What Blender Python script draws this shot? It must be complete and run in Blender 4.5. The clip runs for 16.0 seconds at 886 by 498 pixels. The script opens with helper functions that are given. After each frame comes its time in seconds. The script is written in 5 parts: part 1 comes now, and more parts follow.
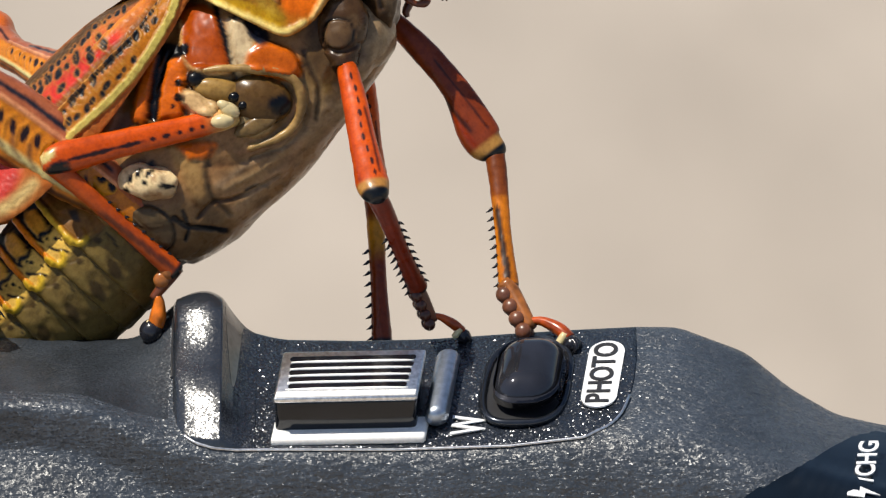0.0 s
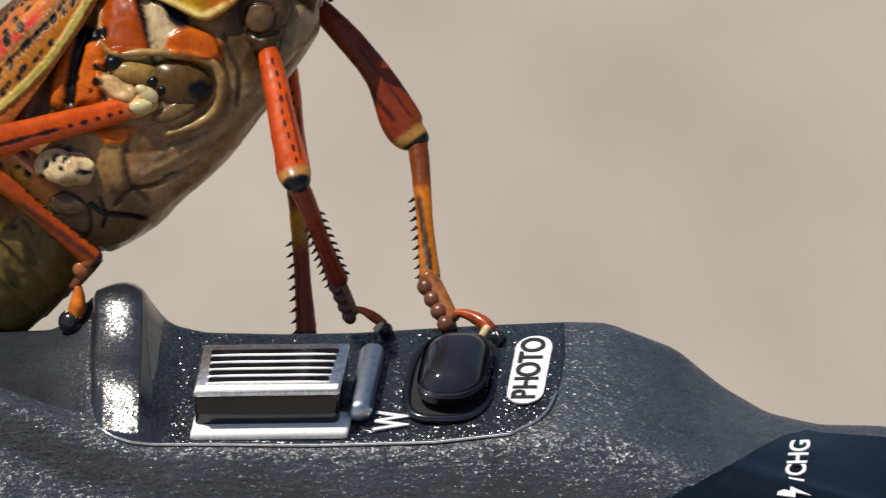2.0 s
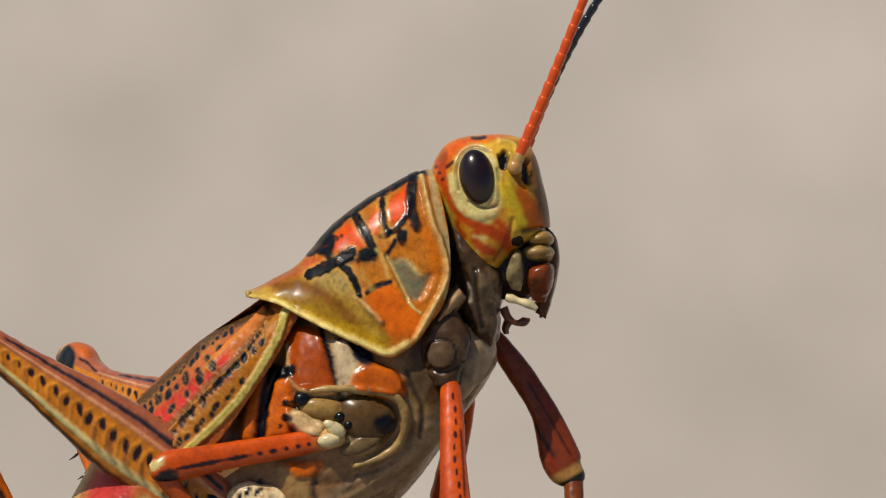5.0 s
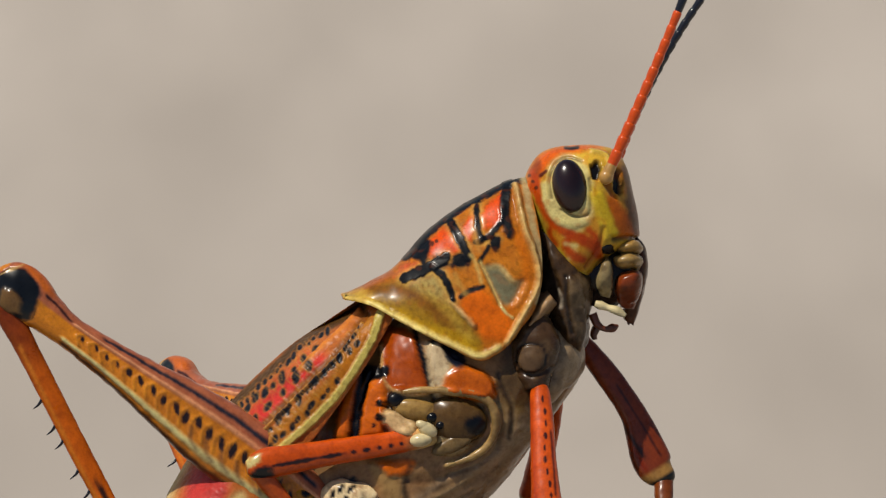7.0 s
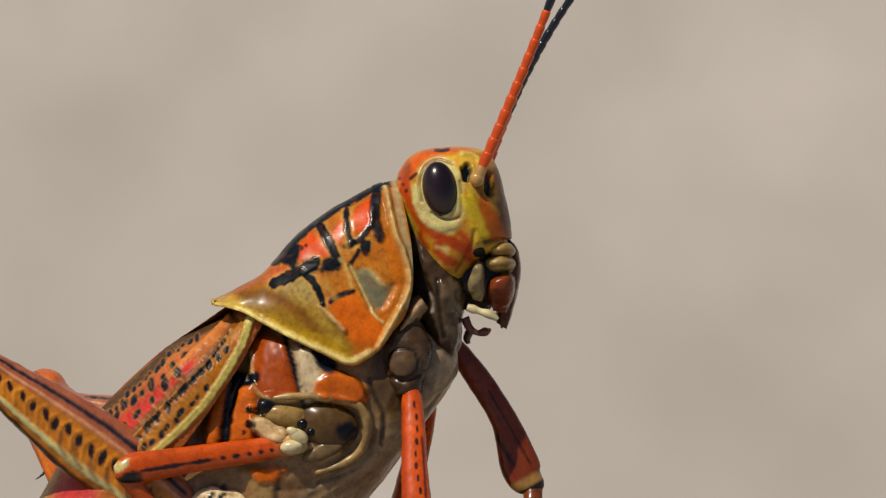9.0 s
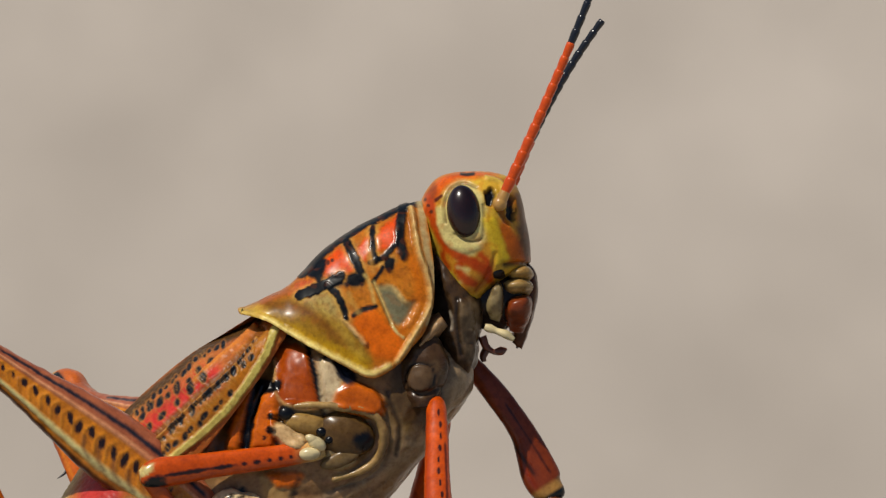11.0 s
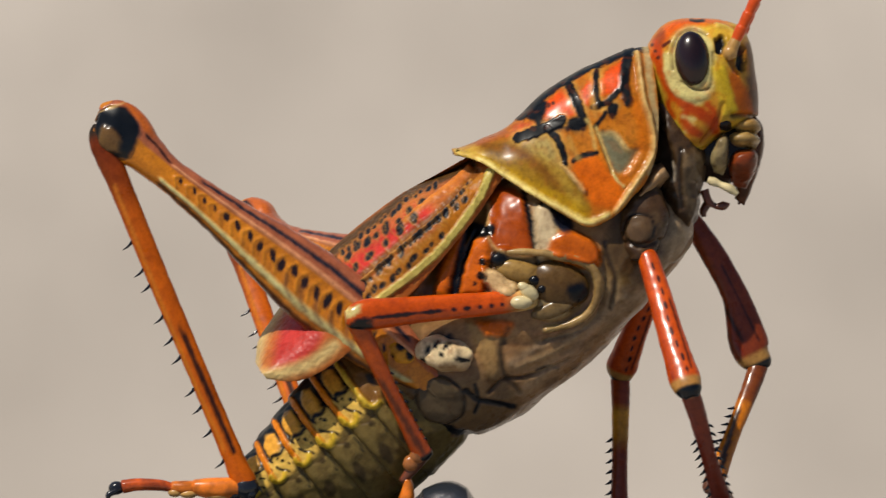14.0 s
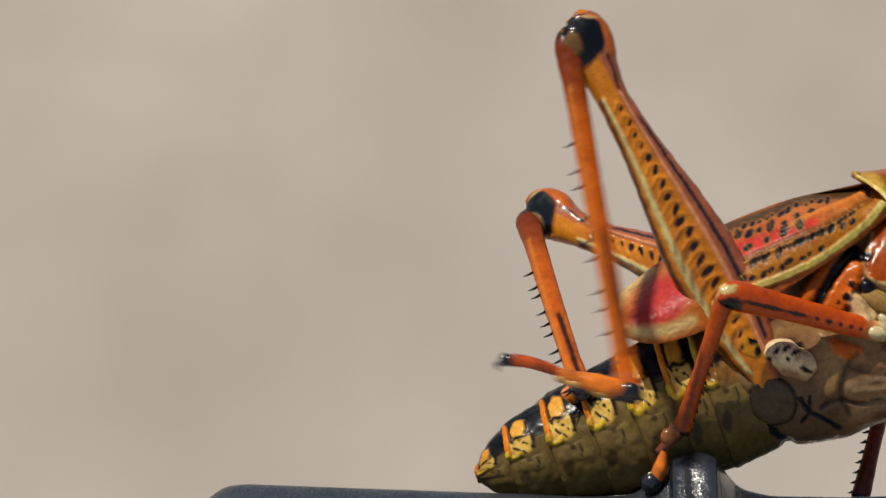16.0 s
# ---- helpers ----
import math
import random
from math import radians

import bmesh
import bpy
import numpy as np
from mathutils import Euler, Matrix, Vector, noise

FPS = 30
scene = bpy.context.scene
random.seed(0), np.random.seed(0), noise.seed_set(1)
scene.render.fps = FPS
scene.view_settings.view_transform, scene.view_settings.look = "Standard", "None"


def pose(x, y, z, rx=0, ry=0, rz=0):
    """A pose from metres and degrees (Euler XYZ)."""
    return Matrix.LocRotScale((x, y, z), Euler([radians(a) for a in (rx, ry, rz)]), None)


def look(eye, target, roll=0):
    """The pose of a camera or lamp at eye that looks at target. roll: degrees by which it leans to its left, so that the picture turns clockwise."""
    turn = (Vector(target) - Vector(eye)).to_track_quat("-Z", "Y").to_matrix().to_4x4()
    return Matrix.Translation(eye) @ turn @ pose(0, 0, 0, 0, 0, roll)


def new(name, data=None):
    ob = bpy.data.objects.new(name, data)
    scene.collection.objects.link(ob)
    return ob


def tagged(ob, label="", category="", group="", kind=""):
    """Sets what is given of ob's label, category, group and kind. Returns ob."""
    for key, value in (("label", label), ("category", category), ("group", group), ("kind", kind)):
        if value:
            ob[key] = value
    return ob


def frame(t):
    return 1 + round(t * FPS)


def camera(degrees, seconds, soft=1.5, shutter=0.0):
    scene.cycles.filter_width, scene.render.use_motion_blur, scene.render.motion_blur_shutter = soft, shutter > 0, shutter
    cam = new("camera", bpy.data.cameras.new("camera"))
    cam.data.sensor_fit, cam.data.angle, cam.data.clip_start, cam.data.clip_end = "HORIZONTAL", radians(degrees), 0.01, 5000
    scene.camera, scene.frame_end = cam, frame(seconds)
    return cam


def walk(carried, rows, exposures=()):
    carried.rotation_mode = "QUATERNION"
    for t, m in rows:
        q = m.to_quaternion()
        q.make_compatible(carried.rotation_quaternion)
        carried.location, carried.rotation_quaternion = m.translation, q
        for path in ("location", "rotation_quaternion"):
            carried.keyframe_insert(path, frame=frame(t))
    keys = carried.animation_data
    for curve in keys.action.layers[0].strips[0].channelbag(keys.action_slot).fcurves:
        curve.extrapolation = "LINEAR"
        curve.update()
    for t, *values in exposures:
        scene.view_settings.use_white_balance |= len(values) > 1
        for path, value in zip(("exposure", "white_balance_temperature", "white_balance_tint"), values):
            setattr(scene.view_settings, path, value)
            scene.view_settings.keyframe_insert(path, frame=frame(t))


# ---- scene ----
# One unit of the plan is 0.05 mm. u runs right, v up and w towards the eye of a viewer who looks down at 30 degrees.
K = 5e-5
TILT = 30.0
RANGE = 18000.0
TOP = 1300.0 * K          # height of the grip's ridge above the ground


def side_axes(tilt):
    """Right, up and towards-the-viewer for a viewer who looks down by tilt degrees."""
    a = radians(tilt)
    return Vector((1, 0, 0)), Vector((0, math.sin(a), math.cos(a))), Vector((0, -math.cos(a), math.sin(a)))


BASE = Matrix.Translation((0, 0, TOP)) @ pose(0, 0, 0, 90 - TILT, 0, 0)


def plan(u, v, w=0.0):
    """World place of a point of the plan."""
    return BASE @ Vector((u * K, v * K, w * K))


# ---- camera: seconds, closeness, lean, centre u, centre v, tilt ----
VIEW = [
    (0.0, 1.050, 0.00, 413, 87, 30), (0.5, 1.057, 0.15, 431, 72, 30), (1.0, 1.062, 0.27, 563, 63, 30),
    (1.5, 1.067, 0.22, 598, 75, 30), (2.0, 1.070, -0.42, 537, 75, 30), (2.5, 1.067, -0.73, 427, 59, 30),
    (3.0, 1.058, -0.93, 401, 228, 30), (3.5, 1.053, -0.5, 392, 411, 30), (4.0, 1.035, 0.2, 402, 612, 30),
    (4.2, 1.030, 0.1, 364, 636, 30), (6.3, 1.010, 0, 201, 595, 30), (6.5, 1.005, 0, 153, 586, 30),
    (7.0, 0.996, 0, 124, 656, 30), (7.5, 0.999, 0, 113, 674, 30), (8.0, 1.003, 0, 278, 696, 30),
    (8.5, 1.001, 0, 338, 684, 30), (9.0, 1.007, 0, 356, 666, 30), (9.2, 1.005, 0, 343, 704, 30),
    (11.3, 0.970, 0, 339, 684, 30), (11.5, 0.976, 0, 313, 694, 30), (12.0, 0.999, 0, 182, 687, 30),
    (12.5, 1.008, 0, 244, 699, 30), (13.0, 1.007, 0, 175, 604, 30), (13.5, 1.010, 0, 109, 505, 30),
    (14.0, 1.009, 0, 0, 423, 30), (14.5, 1.000, 0, -143, 376, 30), (15.0, 0.985, 0, -323, 341, 30),
    (15.5, 0.980, 0, -419, 323, 30), (15.7, 0.980, 0, -452, 331, 30), (16.0, 0.980, 0, -450, 381, 30)]
cam = camera(2 * math.degrees(math.atan(784 / RANGE)), 16.0, soft=1.3, shutter=0.35)


def view_rows():
    rows = []
    for t, near, lean, cu, cv, tilt in VIEW:
        target = plan(cu, cv)
        eye = target + side_axes(tilt)[2] * (RANGE * K / near)
        rows.append((t, look(eye, target, -lean)))
    return rows


walk(cam, view_rows(), exposures=[(0, 0.36), (0.5, 0.30), (1.0, 0.16), (2.0, 0.08), (2.7, 0.10), (3.0, 0.06), (3.5, 0.03), (7, -0.07), (9, -0.08), (12.5, -0.12), (13.2, -0.08), (14.2, 0.10), (15.5, 0.10), (16, -0.06)])

# ---- world and sun ----
SUN_UP, SUN_ROUND = 67.0, -92.0      # elevation; degrees from straight behind the subject towards the left
world = bpy.data.worlds.new("sky")
scene.world = world
world.use_nodes = True
sky = world.node_tree.nodes.new("ShaderNodeTexSky")
sky.sky_type, sky.sun_disc = "NISHITA", False
sky.sun_elevation, sky.sun_rotation = radians(SUN_UP), radians(SUN_ROUND)
world.node_tree.links.new(sky.outputs[0], world.node_tree.nodes["Background"].inputs[0])
world.node_tree.nodes["Background"].inputs[1].default_value = 0.08
sun_data = bpy.data.lights.new("sun", "SUN")
sun_data.energy, sun_data.angle, sun_data.color = 4.0, radians(0.6), (1.0, 0.94, 0.83)
sun = new("sun", sun_data)
_a, _b = radians(SUN_UP), radians(SUN_ROUND)
sun.matrix_world = look(Vector((math.sin(_b) * math.cos(_a), math.cos(_b) * math.cos(_a), math.sin(_a))) * 3, (0, 0, 0))


# ---- materials ----
def nodes_of(name):
    m = bpy.data.materials.new(name)
    m.use_nodes = True
    n = m.node_tree
    return m, n, n.nodes["Principled BSDF"]


def add(n, kind, **values):
    node = n.nodes.new(kind)
    for key, value in values.items():
        node.inputs[key.replace("_", " ")].default_value = value
    return node


def noise_of(n, scale, detail=4.0, rough=0.55, stretch=None):
    co = n.nodes.new("ShaderNodeTexCoord")
    tex = add(n, "ShaderNodeTexNoise", Scale=scale, Detail=detail, Roughness=rough)
    if stretch:
        mp = n.nodes.new("ShaderNodeMapping")
        mp.inputs["Scale"].default_value = stretch
        n.links.new(co.outputs["Object"], mp.inputs["Vector"])
        n.links.new(mp.outputs["Vector"], tex.inputs["Vector"])
    else:
        n.links.new(co.outputs["Object"], tex.inputs["Vector"])
    return tex


def bump_of(n, bsdf, sources, normal=None):
    """sources: (texture output, strength, metres)."""
    last = normal
    for out, strength, distance in sources:
        b = add(n, "ShaderNodeBump", Strength=strength, Distance=distance)
        n.links.new(out, b.inputs["Height"])
        if last:
            n.links.new(last, b.inputs["Normal"])
        last = b.outputs["Normal"]
    n.links.new(last, bsdf.inputs["Normal"])


def ramp(n, out, stops):
    r = n.nodes.new("ShaderNodeValToRGB")
    e = r.color_ramp.elements
    while len(e) < len(stops):
        e.new(0.5)
    for el, (p, c) in zip(e, stops):
        el.position, el.color = p, (*c, 1) if len(c) == 3 else c
    n.links.new(out, r.inputs["Fac"])
    return r.outputs["Color"]


def mix(n, kind, a, b, fac=1.0):
    x = n.nodes.new("ShaderNodeMix")
    x.data_type, x.blend_type = "RGBA", kind
    for sock, val in ((x.inputs["Factor"], fac), (x.inputs["A"], a), (x.inputs["B"], b)):
        if isinstance(val, bpy.types.NodeSocket):
            n.links.new(val, sock)
        else:
            sock.default_value = val if isinstance(val, (int, float)) else (*val, 1)
    return x.outputs["Result"]


def plain(name, colour, rough=0.5, metal=0.0, vary=0.25, grain=600.0, relief=0.15, depth=4e-5, coat=0.0, shine=0.5):
    m, n, b = nodes_of(name)
    b.inputs["Specular IOR Level"].default_value = shine
    t1, t2 = noise_of(n, grain), noise_of(n, grain * 7, 3)
    lo = [c * (1 - vary) for c in colour]
    hi = [min(1, c * (1 + vary)) for c in colour]
    n.links.new(ramp(n, t1.outputs["Fac"], [(0.3, lo), (0.7, hi)]), b.inputs["Base Color"])
    b.inputs["Roughness"].default_value, b.inputs["Metallic"].default_value = rough, metal
    b.inputs["Coat Weight"].default_value = coat
    bump_of(n, b, [(t1.outputs["Fac"], relief, depth), (t2.outputs["Fac"], relief, depth * 0.25)])
    return m


def chitin(name, rough=0.3, relief=0.25, pits=900.0, shine=0.2, coat=0.0):
    """Insect shell: its markings are in the mesh, mottled and pitted by noise."""
    m, n, b = nodes_of(name)
    at = n.nodes.new("ShaderNodeAttribute")
    at.attribute_name = "marking"
    t1, t2, t3 = noise_of(n, 420.0, 5), noise_of(n, pits * 5, 3), noise_of(n, pits, 4)
    c = mix(n, "MULTIPLY", at.outputs["Color"], ramp(n, t1.outputs["Fac"], [(0.25, (0.64, 0.53, 0.45)), (0.7, (1.2, 1.16, 1.05))]), 0.7)
    t4 = noise_of(n, 1700.0, 4, 0.65)
    c = mix(n, "MULTIPLY", c, ramp(n, t4.outputs["Fac"], [(0.32, (0.55, 0.45, 0.38)), (0.5, (1.0, 1.0, 1.0)), (0.72, (1.2, 1.18, 1.16))]), 0.4)
    c = mix(n, "MULTIPLY", c, ramp(n, t2.outputs["Fac"], [(0.3, (0.8, 0.76, 0.72)), (0.6, (1.05, 1.05, 1.05))]), 0.6)
    n.links.new(c, b.inputs["Base Color"])
    r = ramp(n, t3.outputs["Fac"], [(0.3, (rough * 0.7,) * 3), (0.75, (rough * 1.5,) * 3)])
    n.links.new(r, b.inputs["Roughness"])
    b.inputs["Specular IOR Level"].default_value = shine
    b.inputs["Coat Weight"].default_value, b.inputs["Coat Roughness"].default_value = coat, 0.21
    b.inputs["Subsurface Weight"].default_value = 0.02
    b.inputs["Subsurface Radius"].default_value = (0.0006, 0.0003, 0.0001)
    b.inputs["Subsurface Scale"].default_value = 0.5
    bump_of(n, b, [(t3.outputs["Fac"], relief, 5e-5), (t2.outputs["Fac"], relief * 0.8, 1.5e-5)])
    return m


SHELL = chitin("insect_shell", 0.34, 0.15, 900, 0.12, 0.14)
WET = chitin("moist_membrane", 0.3, 0.16, 700, 0.15, 0.22)
LEG = chitin("polished_leg_shell", 0.34, 0.06, 900, 0.12, 0.5)
WING = chitin("leathery_wing", 0.42, 0.5, 1500)
BLACK = plain("black_chitin", (0.012, 0.012, 0.016), 0.2, vary=0.3)
EYE = plain("dark_eye", (0.014, 0.004, 0.004), 0.23, vary=0.5, grain=300, relief=0.02)
BROWN = plain("brown_chitin", (0.11, 0.028, 0.010), 0.3, vary=0.5)
CREAM = plain("cream_chitin", (0.62, 0.50, 0.26), 0.3, vary=0.35)
PADS = plain("brown_pads", (0.125, 0.045, 0.022), 0.32, vary=0.5)
DARK_PADS = plain("dark_rust_pads", (0.06, 0.018, 0.010), 0.25, vary=0.5)
RED = plain("red_chitin", (0.40, 0.060, 0.006), 0.25, vary=0.6, grain=900)


def concrete():
    m, n, b = nodes_of("sunlit_concrete")
    t1, t2 = noise_of(n, 22.0, 2, 0.4, (1, 0.5, 1)), noise_of(n, 70.0, 2, 0.4, (1, 0.5, 1))
    c = ramp(n, t1.outputs["Fac"], [(0.3, (0.335, 0.290, 0.244)), (0.7, (0.425, 0.370, 0.315))])
    c = mix(n, "MULTIPLY", c, ramp(n, t2.outputs["Fac"], [(0.3, (0.95, 0.95, 0.95)), (0.7, (1.03, 1.03, 1.03))]))
    n.links.new(c, b.inputs["Base Color"])
    b.inputs["Roughness"].default_value = 0.95
    b.inputs["Specular IOR Level"].default_value = 0.1
    return m


def folds_of(n, scale, stretch, turn, warp):
    """Fine creases: the thin lines along which a stretched, swirled noise passes its middle."""
    co = n.nodes.new("ShaderNodeTexCoord")
    mp = n.nodes.new("ShaderNodeMapping")
    mp.inputs["Rotation"].default_value, mp.inputs["Scale"].default_value = turn, stretch
    n.links.new(co.outputs["Object"], mp.inputs["Vector"])
    tex = add(n, "ShaderNodeTexNoise", Scale=scale, Detail=3.0, Roughness=0.5, Distortion=warp)
    n.links.new(mp.outputs["Vector"], tex.inputs["Vector"])
    m1, m2 = n.nodes.new("ShaderNodeMath"), n.nodes.new("ShaderNodeMath")
    m1.operation, m2.operation = "SUBTRACT", "ABSOLUTE"
    m1.inputs[1].default_value = 0.5
    n.links.new(tex.outputs["Fac"], m1.inputs[0])
    n.links.new(m1.outputs[0], m2.inputs[0])
    return ramp(n, m2.outputs[0], [(0.0, (0, 0, 0)), (0.06, (0.75, 0.75, 0.75)), (0.2, (1, 1, 1))])


def rubber(name, colour, rough=0.42):
    """Moulded leather-look rubber of the grip: long creases with short ones across them."""
    m, n, b = nodes_of(name)
    long, short = noise_of(n, 1250.0, 3, 0.55, (0.6, 1.5, 1.2)).outputs["Fac"], folds_of(n, 900.0, (0.8, 1.3, 1.0), (0.3, 0.2, 0.3), 1.2)
    t2, t3 = noise_of(n, 5200.0, 3), noise_of(n, 170.0, 3)
    n.links.new(ramp(n, t3.outputs["Fac"], [(0.3, [c * 0.7 for c in colour]), (0.7, [c * 1.3 for c in colour])]), b.inputs["Base Color"])
    n.links.new(ramp(n, short, [(0.0, (rough * 1.4,) * 3), (1.0, (rough,) * 3)]), b.inputs["Roughness"])
    bump_of(n, b, [(long, 0.9, 2.6e-4), (short, 0.4, 4e-5), (t3.outputs["Fac"], 0.7, 2.0e-4), (t2.outputs["Fac"], 0.45, 2.2e-5)], facets(n, 5200.0, 0.5))
    b.inputs["Specular IOR Level"].default_value = 0.75
    return m


def facets(n, scale, tilt):
    """A normal that is tilted anew in every small flake."""
    co = n.nodes.new("ShaderNodeTexCoord")
    v = add(n, "ShaderNodeTexVoronoi", Scale=scale)
    n.links.new(co.outputs["Object"], v.inputs["Vector"])
    geo = n.nodes.new("ShaderNodeNewGeometry")
    a, b, c = (n.nodes.new("ShaderNodeVectorMath") for _ in range(3))
    a.operation, b.operation, c.operation = "SUBTRACT", "MULTIPLY_ADD", "NORMALIZE"
    a.inputs[1].default_value = (0.5, 0.5, 0.5)
    b.inputs[1].default_value = (tilt, tilt, tilt)
    n.links.new(v.outputs["Color"], a.inputs[0])
    n.links.new(a.outputs[0], b.inputs[0])
    n.links.new(geo.outputs["Normal"], b.inputs[2])
    n.links.new(b.outputs[0], c.inputs[0])
    return c.outputs[0]


def speckled(name, colour, rough, tilt, flake=4200.0, metal=0.0, shine=0.5):
    """Dark plastic with a fine sparkling texture."""
    m, n, b = nodes_of(name)
    t1, t2 = noise_of(n, 5000.0, 2, 0.7), noise_of(n, 300.0, 3)
    n.links.new(ramp(n, t2.outputs["Fac"], [(0.3, [c * 0.75 for c in colour]), (0.7, [c * 1.3 for c in colour])]), b.inputs["Base Color"])
    b.inputs["Roughness"].default_value, b.inputs["Metallic"].default_value = rough, metal
    b.inputs["Specular IOR Level"].default_value = shine
    bump_of(n, b, [(t1.outputs["Fac"], 0.3, 4e-5), (t2.outputs["Fac"], 0.2, 4e-5)], facets(n, flake, tilt))
    return m


CONCRETE = concrete()
LEATHER = rubber("leather_look_rubber", (0.038, 0.046, 0.058), 0.33)
SMOOTH_GREY = speckled("dark_grey_plastic", (0.028, 0.033, 0.040), 0.33, 0.34, 6200.0)
SPARKLE = speckled("sparkling_dark_plastic", (0.018, 0.022, 0.030), 0.2, 0.7, 8200.0, 0.2, 0.8)
RIDGE = speckled("polished_black_plastic", (0.018, 0.021, 0.027), 0.21, 0.16, 7600.0, 0.0, 0.9)
# grey tone standing for bright concrete mirrored in the ridge flank
REFLECTION_GREY = plain("concrete_reflection_grey", (0.13, 0.125, 0.115), 0.2, 0.3, vary=0.25, grain=900, relief=0.05, depth=1e-5)
GLOSS = plain("glossy_black_plastic", (0.006, 0.007, 0.010), 0.12, vary=0.3, relief=0.03)
CHROME = plain("satin_metal", (0.82, 0.80, 0.79), 0.3, 1.0, vary=0.3, grain=2500, relief=0.3, depth=1.5e-5)
NAVY = plain("dark_blue_plastic", (0.004, 0.008, 0.014), 0.2, vary=0.2, relief=0.06)
STEEL = plain("dark_steel", (0.42, 0.47, 0.54), 0.36, 0.95, vary=0.2, grain=1500, relief=0.1, depth=1e-5)
STEEL_DARK = plain("dark_polished_rim", (0.05, 0.056, 0.068), 0.2, 0.8, vary=0.2, grain=1500, relief=0.1, depth=1e-5)
BRIGHT = plain("bright_metal_paint", (0.92, 0.90, 0.86), 0.35, 0.1, vary=0.08, grain=2500, relief=0.15, depth=1e-5)
BUTTON = plain("smoky_mirror_button", (0.045, 0.047, 0.058), 0.08, 0.6, vary=0.25, grain=300, relief=0.02)
TANGERINE = plain("tangerine_chitin", (0.60, 0.145, 0.010), 0.3, vary=0.5, grain=900, shine=0.25, coat=0.3)
AMBER = plain("amber_chitin", (0.26, 0.085, 0.018), 0.28, vary=0.6, grain=900)
PRINT = plain("white_print", (0.78, 0.78, 0.78), 0.5, vary=0.06)
INK = plain("black_print", (0.015, 0.015, 0.017), 0.5, vary=0.2)


# ---- mesh helpers ----
def mesh_of(name, verts, faces, material, smooth=True):
    me = bpy.data.meshes.new(name)
    me.from_pydata([tuple(v) for v in verts], [], faces)
    me.materials.append(material)
    if smooth:
        me.polygons.foreach_set("use_smooth", [True] * len(me.polygons))
    me.update()
    return me


def part(name, data, parent, label=""):
    ob = new(name, data)
    ob.parent = parent
    return tagged(ob, label) if label else ob


def curve(rows, m):
    """Smooth rows of numbers resampled to m rows (Catmull-Rom)."""
    p = np.array(rows, float)
    p = np.vstack([2 * p[0] - p[1], p, 2 * p[-1] - p[-2]])
    out = []
    for s in np.linspace(0, len(rows) - 1, m):
        i = min(int(s), len(rows) - 2)
        f = s - i
        a, b, c, d = p[i:i + 4]
        out.append(0.5 * (2 * b + (c - a) * f + (2 * a - 5 * b + 4 * c - d) * f * f + (3 * b - a - 3 * c + d) * f ** 3))
    return np.array(out)


def rings(grid, closed=True, caps=True):
    """Faces over a grid of rings: grid has the shape (rows, round, 3)."""
    r, n = grid.shape[:2]
    faces = []
    for i in range(r - 1):
        for j in range(n if closed else n - 1):
            k = (j + 1) % n
            faces.append((i * n + j, i * n + k, (i + 1) * n + k, (i + 1) * n + j))
    if caps and closed:
        faces.append(tuple(range(n - 1, -1, -1)))
        faces.append(tuple((r - 1) * n + j for j in range(n)))
    return grid.reshape(-1, 3), faces


def loft(rows, m, n, power=2.0):
    """Rows of u, v, w, half height, half depth along a line in the plan: a grid of m rings with n points, in plan units."""
    p = curve(rows, m)
    d = np.gradient(p[:, :3], axis=0)
    d /= np.linalg.norm(d, axis=1)[:, None]
    across = np.cross(d, (0, 0, 1.0))
    across /= np.linalg.norm(across, axis=1)[:, None]
    deep = np.cross(across, d)
    a = np.linspace(0, 2 * math.pi, n, endpoint=False)
    c, s = np.cos(a), np.sin(a)
    c, s = np.sign(c) * abs(c) ** (2 / power), np.sign(s) * abs(s) ** (2 / power)
    return p[:, None, :3] + across[:, None] * (p[:, 3, None] * c)[..., None] + deep[:, None] * (p[:, 4, None] * s)[..., None]


def normals_of(grid, closed=True):
    du = np.gradient(grid, axis=0)
    dv = np.roll(grid, -1, axis=1) - np.roll(grid, 1, axis=1) if closed else np.gradient(grid, axis=1)
    nn = np.cross(du, dv)
    return nn / (np.linalg.norm(nn, axis=2)[..., None] + 1e-9)


def near_line(u, v, pts, closed=False):
    """Distance from each (u, v) to a smooth line through pts."""
    q = curve(pts, 6 * len(pts))
    if closed:
        q = np.vstack([q, q[:1]])
    best = np.full(u.shape, 1e9)
    for (x0, y0), (x1, y1) in zip(q[:-1], q[1:]):
        dx, dy = x1 - x0, y1 - y0
        f = np.clip(((u - x0) * dx + (v - y0) * dy) / (dx * dx + dy * dy + 1e-9), 0, 1)
        best = np.minimum(best, np.hypot(u - x0 - f * dx, v - y0 - f * dy))
    return best


def inside(u, v, pts):
    """Whether each (u, v) lies in the smooth closed outline through pts."""
    q = curve(list(pts) + [pts[0]], 6 * len(pts) + 6)
    hit = np.zeros(u.shape, bool)
    for (x0, y0), (x1, y1) in zip(q, np.roll(q, -1, axis=0)):
        if abs(y1 - y0) > 1e-9:
            hit ^= ((y0 > v) != (y1 > v)) & (u < (x1 - x0) * (v - y0) / (y1 - y0) + x0)
    return hit


def ease(x):
    x = np.clip(x, 0, 1)
    return x * x * (3 - 2 * x)


